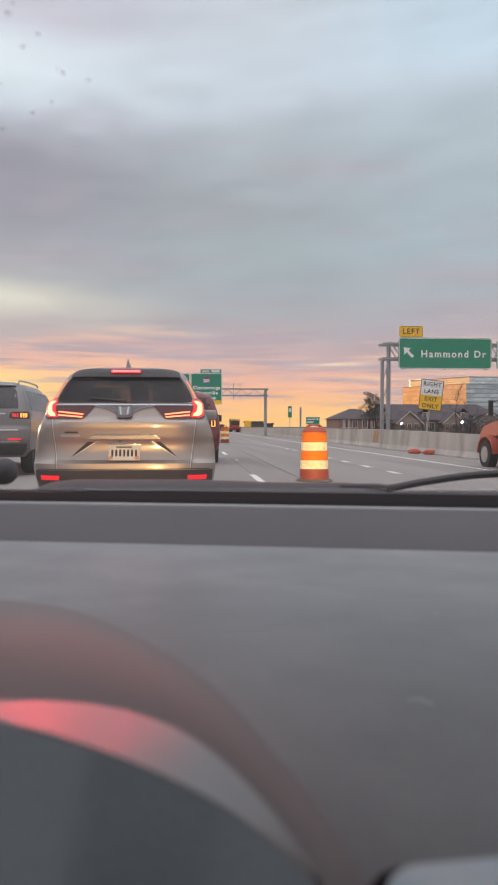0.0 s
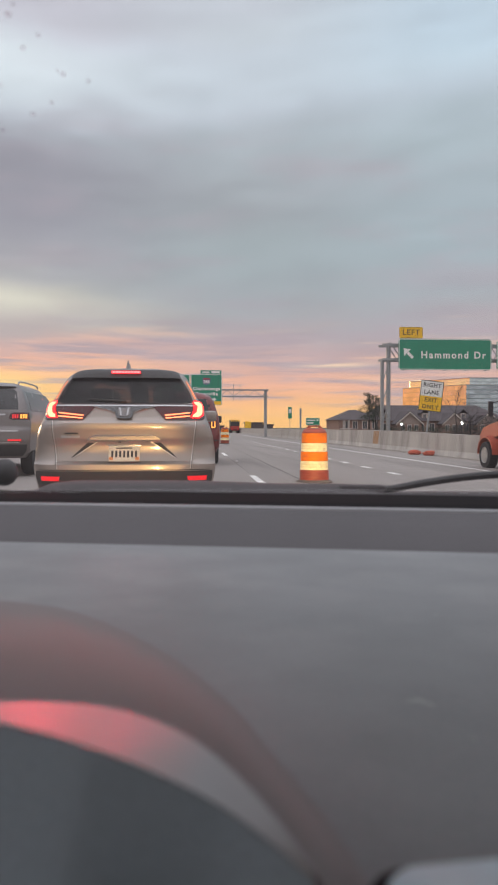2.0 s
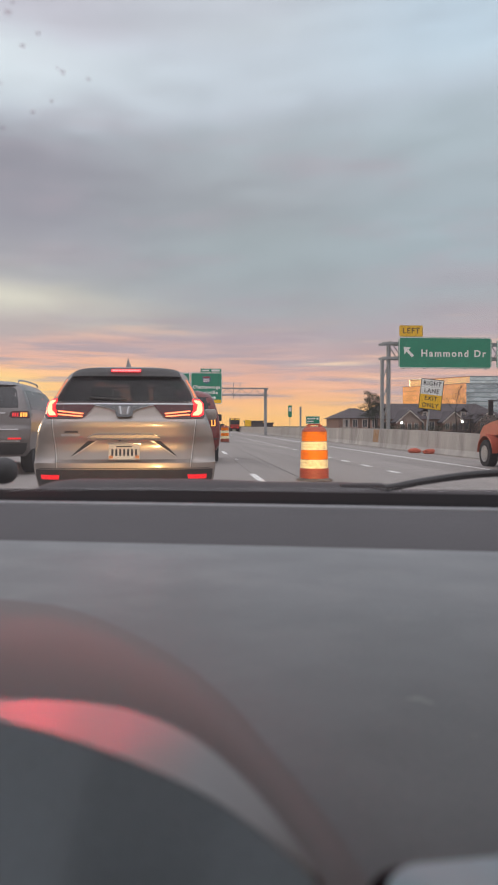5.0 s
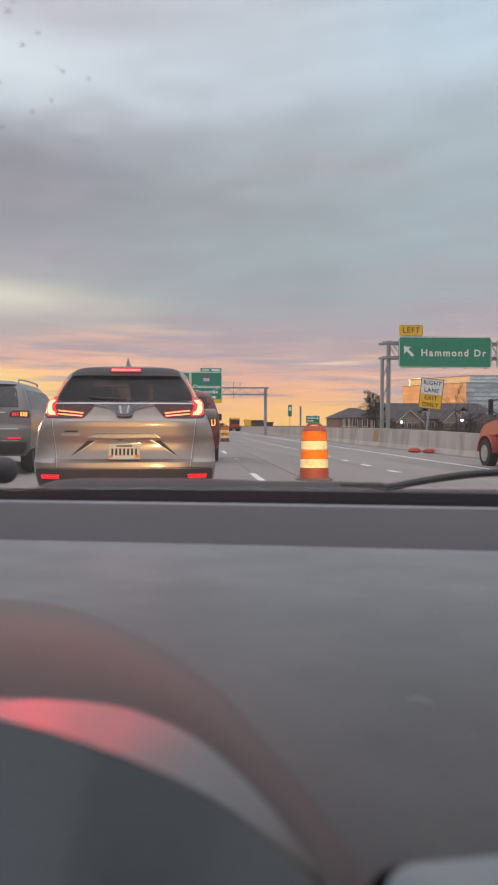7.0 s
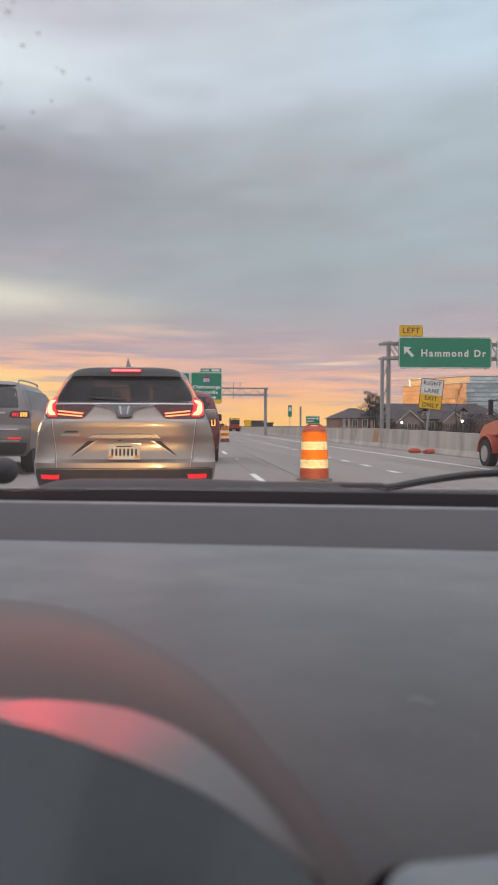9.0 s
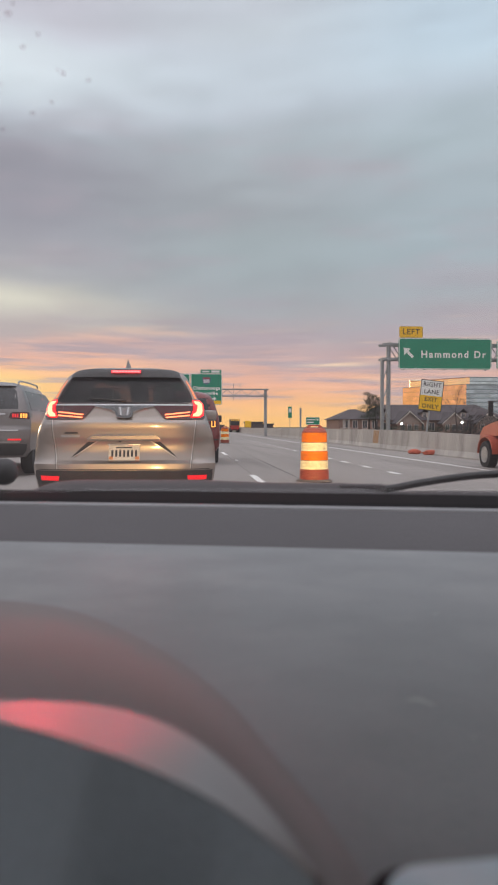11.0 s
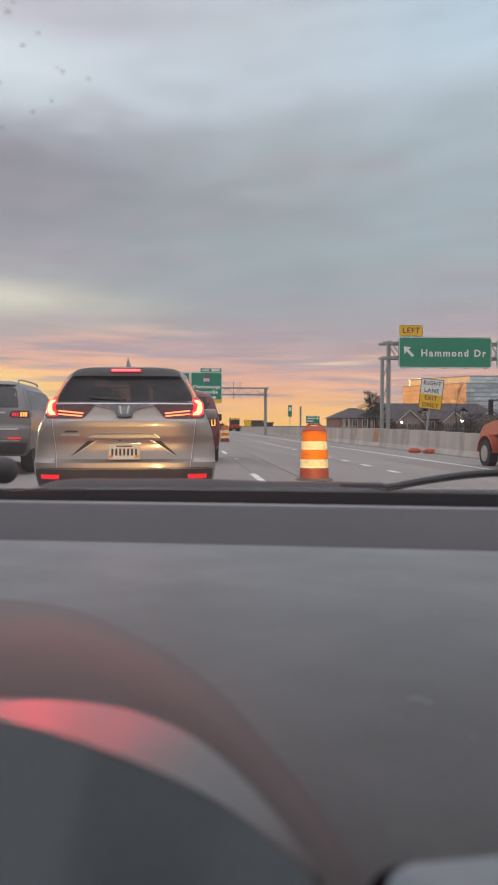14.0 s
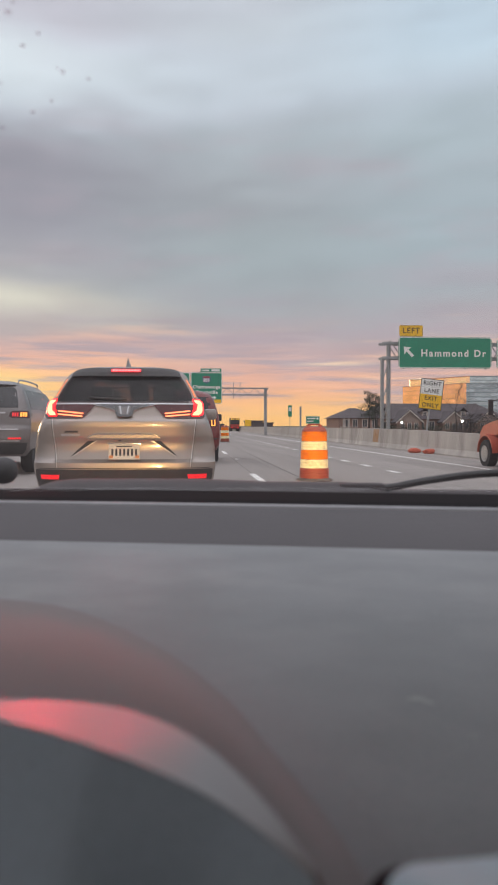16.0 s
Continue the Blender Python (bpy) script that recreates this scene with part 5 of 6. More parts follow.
def make_near_gantry():
    g = empty("sign_gantry", pose(17, 61, -0.45), "galvanised steel lattice gantry carrying green signs", "gantry")
    inv = Matrix.Translation((-17, -61, 0.45))

    def gp(nm, bm):
        return part(nm, bm, M_GALV, g, m=inv)

    for x0, x1, top in ((16.40, 16.72, 6.95), (16.92, 17.30, 8.05)):
        gp("column", rod(bmesh.new(), ((x0 + x1) / 2, 61.2, -0.45), ((x0 + x1) / 2, 61.2, top), (x1 - x0) / 2, seg=16))
    for k in range(4):
        z = -0.2 + k * 1.7
        gp("brace", rod(bmesh.new(), (16.56, 61.2, z), (17.11, 61.2, z + 1.5), 0.05, seg=6))
    for yy in (60.6, 61.8):
        gp("chord", bx(16.4, 40.0, yy - 0.09, yy + 0.09, 8.0, 8.2))
        gp("chord", bx(16.4, 40.0, yy - 0.09, yy + 0.09, 6.75, 6.95))
        x, k = 17.3, 0
        while x < 39.5:
            a, b = (6.95, 8.0) if k % 2 else (8.0, 6.95)
            gp("brace", rod(bmesh.new(), (x, yy, a), (x + 0.72, yy, b), 0.045, seg=6))
            x, k = x + 0.72, k + 1
    for x in (17.1, 24.0, 31.0):
        gp("cross_tie", bx(x - 0.06, x + 0.06, 60.5, 61.9, 8.2, 8.3))
    gp("column", rod(bmesh.new(), (39.6, 61.2, -0.45), (39.6, 61.2, 8.05), 0.19, seg=16))

    s, i = panel_sign("exit_sign", 17.72, 25.86, 60.25, 5.95, 8.60, M_SIGN_GREEN, "large green exit sign reading Hammond Dr with a slanted arrow", (M_SIGN_WHITE, 0.05))
    words(s, i, "Hammond Dr", 0.82, M_SIGN_WHITE, 22.5, 60.24, 7.20, 1.28, 0.022)
    bm = bmesh.new()
    pts = [(-0.50, 0), (0.02, 0.40), (-0.02, 0.12), (0.66, 0.12), (0.66, -0.12), (-0.02, -0.12), (0.02, -0.40)]
    prism(bm, pts, -0.012, 0.012)
    part("arrow", bm, M_SIGN_WHITE, s, "slanted white arrow", m=i @ Matrix.Translation((18.50, 60.235, 7.42)) @ Matrix.Rotation(radians(45), 4, "Y"))
    for k in range(5):
        x = 18.2 + k * 1.8
        part("bracket", bx(x - 0.05, x + 0.05, 60.32, 60.55, 5.88, 8.3), M_GALV, s, m=i)
    s, i = panel_sign("exit_tab", 17.78, 19.82, 60.25, 8.63, 9.58, M_SIGN_YELLOW, "yellow tab sign on top of a green sign", (M_SIGN_BLACK, 0.022))
    words(s, i, "LEFT", 0.66, M_SIGN_BLACK, 18.8, 60.24, 9.10, 1.16, 0.004)
    part("bracket", bx(18.3, 18.4, 60.32, 60.5, 8.2, 9.4), M_GALV, s, m=i)
    part("bracket", bx(19.3, 19.4, 60.32, 60.5, 8.2, 9.4), M_GALV, s, m=i)
    s, i = panel_sign("exit_sign", 26.32, 34.3, 60.25, 5.95, 8.52, M_SIGN_GREEN, "large green exit sign reading Abernathy", (M_SIGN_WHITE, 0.05))
    words(s, i, "Abernathy", 0.86, M_SIGN_WHITE, 29.9, 60.24, 7.62, 1.30, 0.012)
    bm = bmesh.new()
    prism(bm, pts, -0.012, 0.012)
    part("arrow", bm, M_SIGN_WHITE, s, "white down arrow", m=i @ Matrix.Translation((27.4, 60.235, 6.62)) @ Matrix.Rotation(radians(-90), 4, "Y"))
    part("bracket", bx(28, 28.1, 60.32, 60.55, 5.88, 8.3), M_GALV, s, m=i)
    part("bracket", bx(32, 32.1, 60.32, 60.55, 5.88, 8.3), M_GALV, s, m=i)


def make_lane_sign():
    # leans over to the right on one post behind the barrier
    s = empty("lane_sign", pose(13.28, 40.0, -0.45) @ Matrix.Rotation(radians(6.5), 4, "Y"), "leaning white and yellow lane sign behind the barrier", "road sign")
    part("post", bx(-0.05, 0.05, 0.02, 0.08, -0.02, 3.9, bevel=0.006), M_GALV, s)
    w = 0.66
    part("face", bx(-w, w, -0.02, 0.015, 3.28, 4.16), M_SIGN_WHITE, s, "white upper panel")
    part("lower_face", bx(-w, w, -0.02, 0.015, 2.44, 3.276), M_SIGN_YELLOW, s, "yellow lower panel")
    for a in ((-w, w, 2.44, 2.475), (-w, w, 4.125, 4.16), (-w, -w + 0.035, 2.475, 4.125), (w - 0.035, w, 2.475, 4.125)):
        part("border", bx(a[0], a[1], -0.026, -0.018, a[2], a[3]), M_SIGN_BLACK, s)
    for body, z in (("RIGHT", 3.90), ("LANE", 3.49), ("EXIT", 3.06), ("ONLY", 2.67)):
        lettering("lettering", body, 0.34, M_SIGN_BLACK, s, Matrix.Translation((0, -0.026, z)) @ UP, 1.1, 0.004)


def make_far_gantry():
    g = empty("sign_gantry", pose(11.2, 105, road_z(11.2)), "slender lattice sign gantry across the far carriageway", "gantry")
    inv = g.matrix_world.inverted()

    def gp(nm, bm):
        return part(nm, bm, M_GALV, g, m=inv)

    gp("column", bx(10.9, 11.3, 104.9, 105.3, road_z(11.2), 6.5))
    gp("column", bx(-12.6, -12.2, 104.9, 105.3, 0.2, 6.5))
    for yy in (104.7, 105.5):
        gp("chord", bx(-12.6, 11.5, yy - 0.07, yy + 0.07, 6.42, 6.58))
        gp("chord", bx(-12.6, 11.5, yy - 0.07, yy + 0.07, 5.45, 5.6))
    for k in range(24):
        x = -12.5 + k
        a, b = (5.55, 6.45) if k % 2 else (6.45, 5.55)
        gp("brace", rod(bmesh.new(), (x, 104.7, a), (x + 1, 104.7, b), 0.05, seg=6))
    for x in (6.4, 7.35):
        gp("lamp_bracket", bx(x - 0.04, x + 0.04, 104.5, 104.6, 4.9, 7.3))
    s, i = panel_sign("route_sign", 0.24, 4.74, 104.4, 4.24, 8.70, M_SIGN_GREEN, "green route sign listing Chattanooga and Greenville", (M_SIGN_WHITE, 0.06))
    words(s, i, "Chattanooga", 0.66, M_SIGN_WHITE, 2.50, 104.39, 6.62, 1.16, 0.022)
    words(s, i, "Greenville", 0.66, M_SIGN_WHITE, 2.50, 104.39, 5.86, 1.16, 0.022)
    bm = bmesh.new()
    prism(bm, ((0, -0.62), (-0.42, -0.38), (-0.6, 0.05), (-0.56, 0.5), (-0.28, 0.42), (0, 0.55), (0.28, 0.42), (0.56, 0.5), (0.6, 0.05), (0.42, -0.38)), -0.01, 0.02)
    part("route_shield", bm, M_SHIELD, s, "blue and red route shield", m=i @ Matrix.Translation((2.5, 104.37, 7.72)))
    part("shield_crown", bx(2.04, 2.96, 104.345, 104.37, 7.96, 8.14, bevel=0.01), M_SHIELD_RED, s, "red crown of the shield", m=i)
    lettering("lettering", "285", 0.62, M_SIGN_WHITE, s, i @ Matrix.Translation((2.5, 104.345, 7.60)) @ UP, 1.0, 0.02)
    words(s, i, "1 MILE", 0.42, M_SIGN_WHITE, 1.9, 104.39, 5.22, 1.1, 0.018)
    bm = bmesh.new()
    prism(bm, ((2.95, 4.42), (3.17, 4.42), (3.17, 4.78), (3.32, 4.98), (3.56, 4.98), (3.56, 4.82), (3.94, 5.10), (3.56, 5.38), (3.56, 5.22), (3.22, 5.22), (2.95, 4.88)), 104.375, 104.4)
    part("bent_arrow", bm, M_SIGN_WHITE, s, "white bent arrow", m=i)
    part("yellow_tab", bx(3.3, 4.6, 104.37, 104.4, 4.32, 4.82), M_SIGN_YELLOW, s, "yellow tab", m=i)
    part("bracket", bx(1.0, 1.1, 104.45, 104.65, 4.3, 8.5), M_GALV, s, m=i)
    s, i = panel_sign("exit_tab", 1.63, 4.66, 104.4, 8.74, 9.30, M_SIGN_GREEN, "small green tab sign with plain bars", (M_SIGN_WHITE, 0.03))
    part("bar", bx(1.9, 2.9, 104.38, 104.4, 8.92, 9.10), M_SIGN_WHITE, s, m=i)
    part("bar", bx(3.2, 4.4, 104.38, 104.4, 8.88, 9.16), M_SIGN_WHITE, s, m=i)
    part("bracket", bx(2.0, 2.1, 104.45, 104.6, 8.4, 9.2), M_GALV, s, m=i)
    s, i = panel_sign("route_sign", -5.03, 0.12, 104.4, 4.24, 8.66, M_SIGN_GREEN, "plain green route sign beside another", (M_SIGN_WHITE, 0.06))
    part("bar", bx(-3.2, -1.4, 104.38, 104.4, 7.3, 8.1), M_SIGN_WHITE, s, m=i)
    part("bracket", bx(-3.0, -2.9, 104.45, 104.65, 4.3, 8.5), M_GALV, s, m=i)


def make_roadside_posts():
    s = empty("marker_sign", pose(12.6, 90, -0.45), "narrow green marker sign on a thin post", "road sign")
    part("post", bx(-0.03, 0.03, 0, 0.05, 0, 2.6), M_GALV, s)
    part("face", bx(-0.24, 0.24, -0.03, 0.0, 2.62, 4.05), M_SIGN_GREEN, s)
    part("bar", bx(-0.16, 0.16, -0.04, -0.03, 3.3, 3.8), M_SIGN_WHITE, s)
    s = empty("post", pose(13.95, 90, -0.45), "plain dark steel post beside the barrier", "post")
    part("shaft", bx(-0.11, 0.11, 0, 0.2, 0, 3.9, bevel=0.02), M_GALV, s)
    s, i = panel_sign("guide_sign", 13.0, 14.55, 80, 1.28, 2.12, M_SIGN_GREEN, "small green guide sign behind the barrier", (M_SIGN_WHITE, 0.03))
    part("bar", bx(13.15, 14.05, 79.98, 80.0, 1.78, 1.92), M_SIGN_WHITE, s, m=i)
    part("bar", bx(13.15, 13.85, 79.98, 80.0, 1.48, 1.62), M_SIGN_WHITE, s, m=i)
    part("bar", bx(14.2, 14.4, 79.98, 80.0, 1.75, 1.95), M_SIGN_WHITE, s, m=i)
    for x in (13.3, 14.2):
        part("post", bx(x - 0.04, x + 0.04, 80.05, 80.12, -0.46, 2.0), M_GALV, s, m=i)


make_near_gantry()
make_lane_sign()
make_far_gantry()
make_roadside_posts()

# ---------------------------------------------------------------- drums, bags


def make_drum(m, label):
    d = empty("traffic_drum", m, label, "traffic drum", "orange traffic drums")
    bands = [("body_band", M_DRUM_TOP, 0.04, 0.25, 0.292), ("reflective_band", M_DRUM_WHITE, 0.25, 0.43, 0.281), ("body_band", M_DRUM_ORANGE, 0.43, 0.615, 0.272),
             ("reflective_band", M_DRUM_WHITE, 0.615, 0.79, 0.262), ("body_band", M_DRUM_ORANGE, 0.79, 0.985, 0.254)]
    for nm, ma, z0, z1, r in bands:
        bm = bmesh.new()
        hh = z1 - z0
        ribs = 6 if nm == "body_band" else 3
        prof = [(r - 0.012, z0), (r + 0.003, z0 + 0.006)]
        for k in range(ribs):
            za, step = z0 + 0.010 + (hh - 0.02) * k / ribs, (hh - 0.02) / ribs
            proud = 0.004 if nm == "body_band" else 0.0015
            prof += [(r + proud - 0.003 * k / ribs, za), (r + proud - 0.003 * k / ribs, za + step * 0.55), (r - 0.003 - 0.003 * k / ribs, za + step * 0.72), (r - 0.003 - 0.003 * k / ribs, za + step * 0.9)]
        lathe(bm, prof + [(r - 0.004, z1 - 0.008), (r - 0.012, z1)], 40)
        part(nm, bm, ma, d, "", True)
        bm = bmesh.new()
        lathe(bm, [(r - 0.02, z0 - 0.004), (r - 0.001, z0 - 0.004), (r - 0.001, z0 + 0.005), (r - 0.02, z0 + 0.005)], 40)
        part("groove", bm, M_DRUM_GROOVE, d, "", True)
    bm = bmesh.new()
    lathe(bm, [(0.249, 0.985), (0.250, 1.0), (0.240, 1.012), (0.205, 1.066), (0.185, 1.078), (0.10, 1.082)], 40)
    part("lid", bm, M_DRUM_TOP, d, "rounded red lid, darkened as if above the headlamp beam", True)
    bm = bmesh.new()
    for x0, x1, z0, z1, w in ((-0.14, 0.14, 1.112, 1.142, 0.03), (-0.17, -0.09, 1.07, 1.118, 0.035), (0.09, 0.17, 1.07, 1.118, 0.035)):
        box(bm, x0, x1, -w, w, z0, z1, bevel=0.012)
    for v in bm.verts:
        v.co.x *= 1 - 0.9 * max(0.0, v.co.z - 1.04)
    part("handle", bm, M_DRUM_TOP, d, "moulded carry handle", True)
    bm = bmesh.new()
    lathe(bm, [(0.36, 0.0), (0.375, 0.01), (0.36, 0.03), (0.305, 0.045), (0.28, 0.07)], 40)
    part("rubber_base", bm, M_DRUM_BASE, d, "dusty rubber ballast ring", True)
    return d


drum = make_drum(pose(2.51, 14.4, road_z(2.51), 0, 0, 8), "orange traffic drum with two white reflective bands, beside the lane")
copy_thing(drum, pose(2.36, 48.0, road_z(2.36), 0, 0, -20))


def make_bag(m, sx, label):
    bm = bmesh.new()
    bmesh.ops.create_icosphere(bm, subdivisions=4, radius=1)
    for v in bm.verts:
        n = noise.noise(v.co * 2.3 + Vector((sx * 9, 0, 0))) * 0.22
        v.co = Vector((v.co.x * sx, v.co.y * 0.24, max(-0.02, v.co.z * 0.15 + 0.10))) * (1 + n)
    return tagged(part("sandbag", bm, M_NET, None, "", True), label, "sandbag", "orange bags by the barrier"), m


for (x, y, sx, lab) in ((11.75, 37.0, 0.36, "slumped orange sandbag at the foot of the barrier"), (12.35, 36.2, 0.45, "wide slumped orange sandbag at the foot of the barrier")):
    ob, mm = make_bag(pose(x, y, road_z(x), 0, 0, 12), sx, lab)
    ob.matrix_world = mm

# ---------------------------------------------------------------- orange works truck on the shoulder


def make_truck():
    t = empty("works_truck", pose(9.95, 18.8, road_z(11.0)), "orange dump truck with an arrow board, parked on the shoulder", "truck")
    # x: 0 left side to 2.2; y: 0 rear axle to 4.9 front axle
    part("chassis", bx(0.55, 1.65, -1.6, 5.6, 0.62, 0.88, bevel=0.02), M_TRUCK_DARK, t)
    bm = bmesh.new()
    slab(bm, [[(x, y, z) for x in (0.22, 0.45, 1.1, 1.75, 1.98)] for y, z in ((4.15, 1.62), (4.9, 1.52), (5.55, 1.38), (5.8, 1.15), (5.85, 0.75))], (0, -0.25, -0.45))
    part("bonnet", bm, M_TRUCK, t, "", True)
    for s, x in ((-1, 0.0), (1, 2.2)):
        bm = bmesh.new()
        arc = [(math.cos(a) * 0.62, math.sin(a) * 0.56) for a in (math.pi * k / 12 for k in range(13))]
        x1 = x - s * 0.42
        slab(bm, [[(xx, 4.9 + cy, 0.55 + cz) for xx in (x, (x + x1) / 2, x1)] for cy, cz in arc], (0, 0, -0.06))
        part("fender", bm, M_TRUCK, t, "", True)
    cab = part("cab", bx(0.12, 2.08, 2.75, 4.2, 0.80, 2.45, bevel=0.10), M_TRUCK, t, "orange cab", True)
    for x0, x1 in ((0.095, 0.13), (2.07, 2.105)):
        part("side_window", bx(x0, x1, 3.05, 4.0, 1.72, 2.25, bevel=0.012), M_WIN, cab)
        part("door_panel", bx(x0 + 0.008, x1 - 0.008, 3.0, 4.05, 0.95, 1.68, bevel=0.01), M_TRUCK, cab)
        part("door_mark", bx(x0 - 0.004, x1 + 0.004, 3.35, 3.75, 1.15, 1.50, bevel=0.004), M_SIGN_WHITE, cab, "plain pale door mark")
        part("step", bx(x0 - 0.05, x1 + 0.05, 3.0, 3.9, 0.52, 0.58, bevel=0.01), M_GALV, cab)
    part("rear_window", bx(0.5, 1.7, 2.735, 2.76, 1.75, 2.25), M_WIN, cab)
    part("windscreen", bx(0.3, 1.9, 4.19, 4.22, 1.70, 2.32), M_WIN, cab)
    part("mirror", bx(-0.22, -0.06, 4.05, 4.12, 1.75, 2.25, bevel=0.02), M_TRUCK_DARK, t, "tall black mirror")
    part("mirror_arm", rod(bmesh.new(), (-0.12, 4.08, 2.2), (0.15, 4.05, 2.25), 0.015, seg=6), M_TRUCK_DARK, t)
    # stake body
    part("bed_floor", bx(0.0, 2.2, -2.2, 2.5, 1.08, 1.20, bevel=0.02), M_TRUCK, t)
    for x0 in (0.0, 2.14):
        side = part("bed_side", bx(x0, x0 + 0.06, -2.2, 2.5, 1.20, 1.95, bevel=0.01), M_TRUCK, t)
        for k in range(8):
            y = -2.1 + k * 0.64
            part("stake", bx(x0 - 0.04 if x0 < 1 else x0 + 0.05, x0 + 0.01 if x0 < 1 else x0 + 0.10, y, y + 0.10, 1.20, 2.0), M_TRUCK, side)
    part("headboard", bx(0.0, 2.2, 2.44, 2.5, 1.2, 2.75, bevel=0.01), M_TRUCK, t)
    part("tailgate", bx(0.0, 2.2, -2.2, -2.14, 1.2, 1.95, bevel=0.01), M_TRUCK, t)
    board = part("arrow_board", bx(-0.12, 2.32, 2.28, 2.38, 2.05, 3.65, bevel=0.02), M_TRUCK_DARK, t, "black arrow board")
    for k in range(7):
        bm = bmesh.new()
        rod(bm, (0.10 + k * 0.333, 2.28, 3.02), (0.10 + k * 0.333, 2.255, 3.02), 0.065, 0.05, seg=16)
        part("board_lamp", bm, M_AMBER, board, "lit amber lamp")
    for x, z, ma in ((0.22, 2.52, M_WHITE_LAMP), (0.62, 2.32, M_AMBER)):
        bm = bmesh.new()
        bmesh.ops.create_uvsphere(bm, u_segments=14, v_segments=8, radius=0.085, matrix=Matrix.Translation((x, 2.2, z)))
        part("beacon", bm, ma, t, "lit beacon", True)
    for k in range(2):
        part("tool_box", bx(0.02, 0.5, 0.75 + 0.9 * k, 1.6 + 0.9 * k, 0.50, 1.05, bevel=0.02), M_GALV, t)
    part("fuel_tank", bx(0.05, 0.55, 2.75, 3.5, 0.45, 0.85, bevel=0.06), M_GALV, t)
    for x in (0.0, 1.9):
        for y, r in ((4.9, 0.46), (0.0, 0.48)):
            w = bmesh.new()
            lathe(w, [(r * 0.6, 0), (r * 0.96, 0), (r, 0.03), (r, 0.27), (r * 0.96, 0.30), (r * 0.6, 0.30)], 32)
            mm = Matrix.Translation((x, y, r)) @ Matrix.Rotation(radians(90), 4, "Y")
            wheel = part("wheel", w, M_RUBBER, t, "", True, m=mm)
            for zz in (-0.015, 0.265):
                rm = bmesh.new()
                lathe(rm, [(0.03, zz), (r * 0.3, zz + 0.002), (r * 0.55, zz + 0.015), (r * 0.6, zz), (r * 0.6, zz + 0.05), (0.03, zz + 0.05)], 24)
                part("rim", rm, M_GALV, wheel, "", True, m=mm)
    part("tail_lamp", bx(0.1, 0.3, -2.23, -2.2, 0.95, 1.05), M_REFLECTOR, t)


make_truck()


def make_far_truck():
    t = empty("dump_truck", pose(11.4, 180, road_z(11.4)), "distant dark dump truck seen from behind", "truck")
    part("body", bx(-1.15, 1.15, 0, 5, 1.75, 3.3, bevel=0.05), M_TRUCK_DARK, t)
    part("tailgate", bx(-1.1, 1.1, -0.03, 0.1, 0.95, 1.745, bevel=0.02), M_RED_FAR, t, "red tailgate")
    part("cab", bx(-1.05, 1.05, 5.2, 7.0, 0.9, 2.9, bevel=0.1), M_RED_PAINT, t)
    part("chassis", bx(-0.8, 0.8, 0.2, 7.0, 0.55, 1.4, bevel=0.02), M_RED_PAINT, t)
    for s in (-1, 1):
        part("tail_lamp", bx(s * 0.75 - 0.14, s * 0.75 + 0.14, -0.05, 0.19, 0.9, 1.1), M_REFLECTOR, t)
        for k in (0.35, 0.85):
            part("warning_lamp", rod(bmesh.new(), (s * k, -0.06, 3.05), (s * k, 0.02, 3.05), 0.15, seg=14), M_AMBER_FAR, t, "lit amber warning lamp")
        for y in (1.2, 2.6, 6.0):
            part("wheel", rod(bmesh.new(), (s * 1.1, y, 0.5), (s * 0.6, y, 0.5), 0.5, seg=20), M_RUBBER, t)


make_far_truck()
s = empty("works_sign", pose(12.2, 150, road_z(12.2)), "distant bright orange works sign on a stand", "road sign")
part("face", bx(-0.66, 0.66, 0, 0.02, -0.66, 0.66), M_SIGN_YELLOW, s, m=Matrix.Translation((0, 0, 2.0)) @ Matrix.Rotation(radians(3), 4, "Y"))
part("stand", bx(-0.04, 0.04, 0.03, 0.07, 0, 1.9), M_GALV, s)

# ---------------------------------------------------------------- buildings beyond the barrier


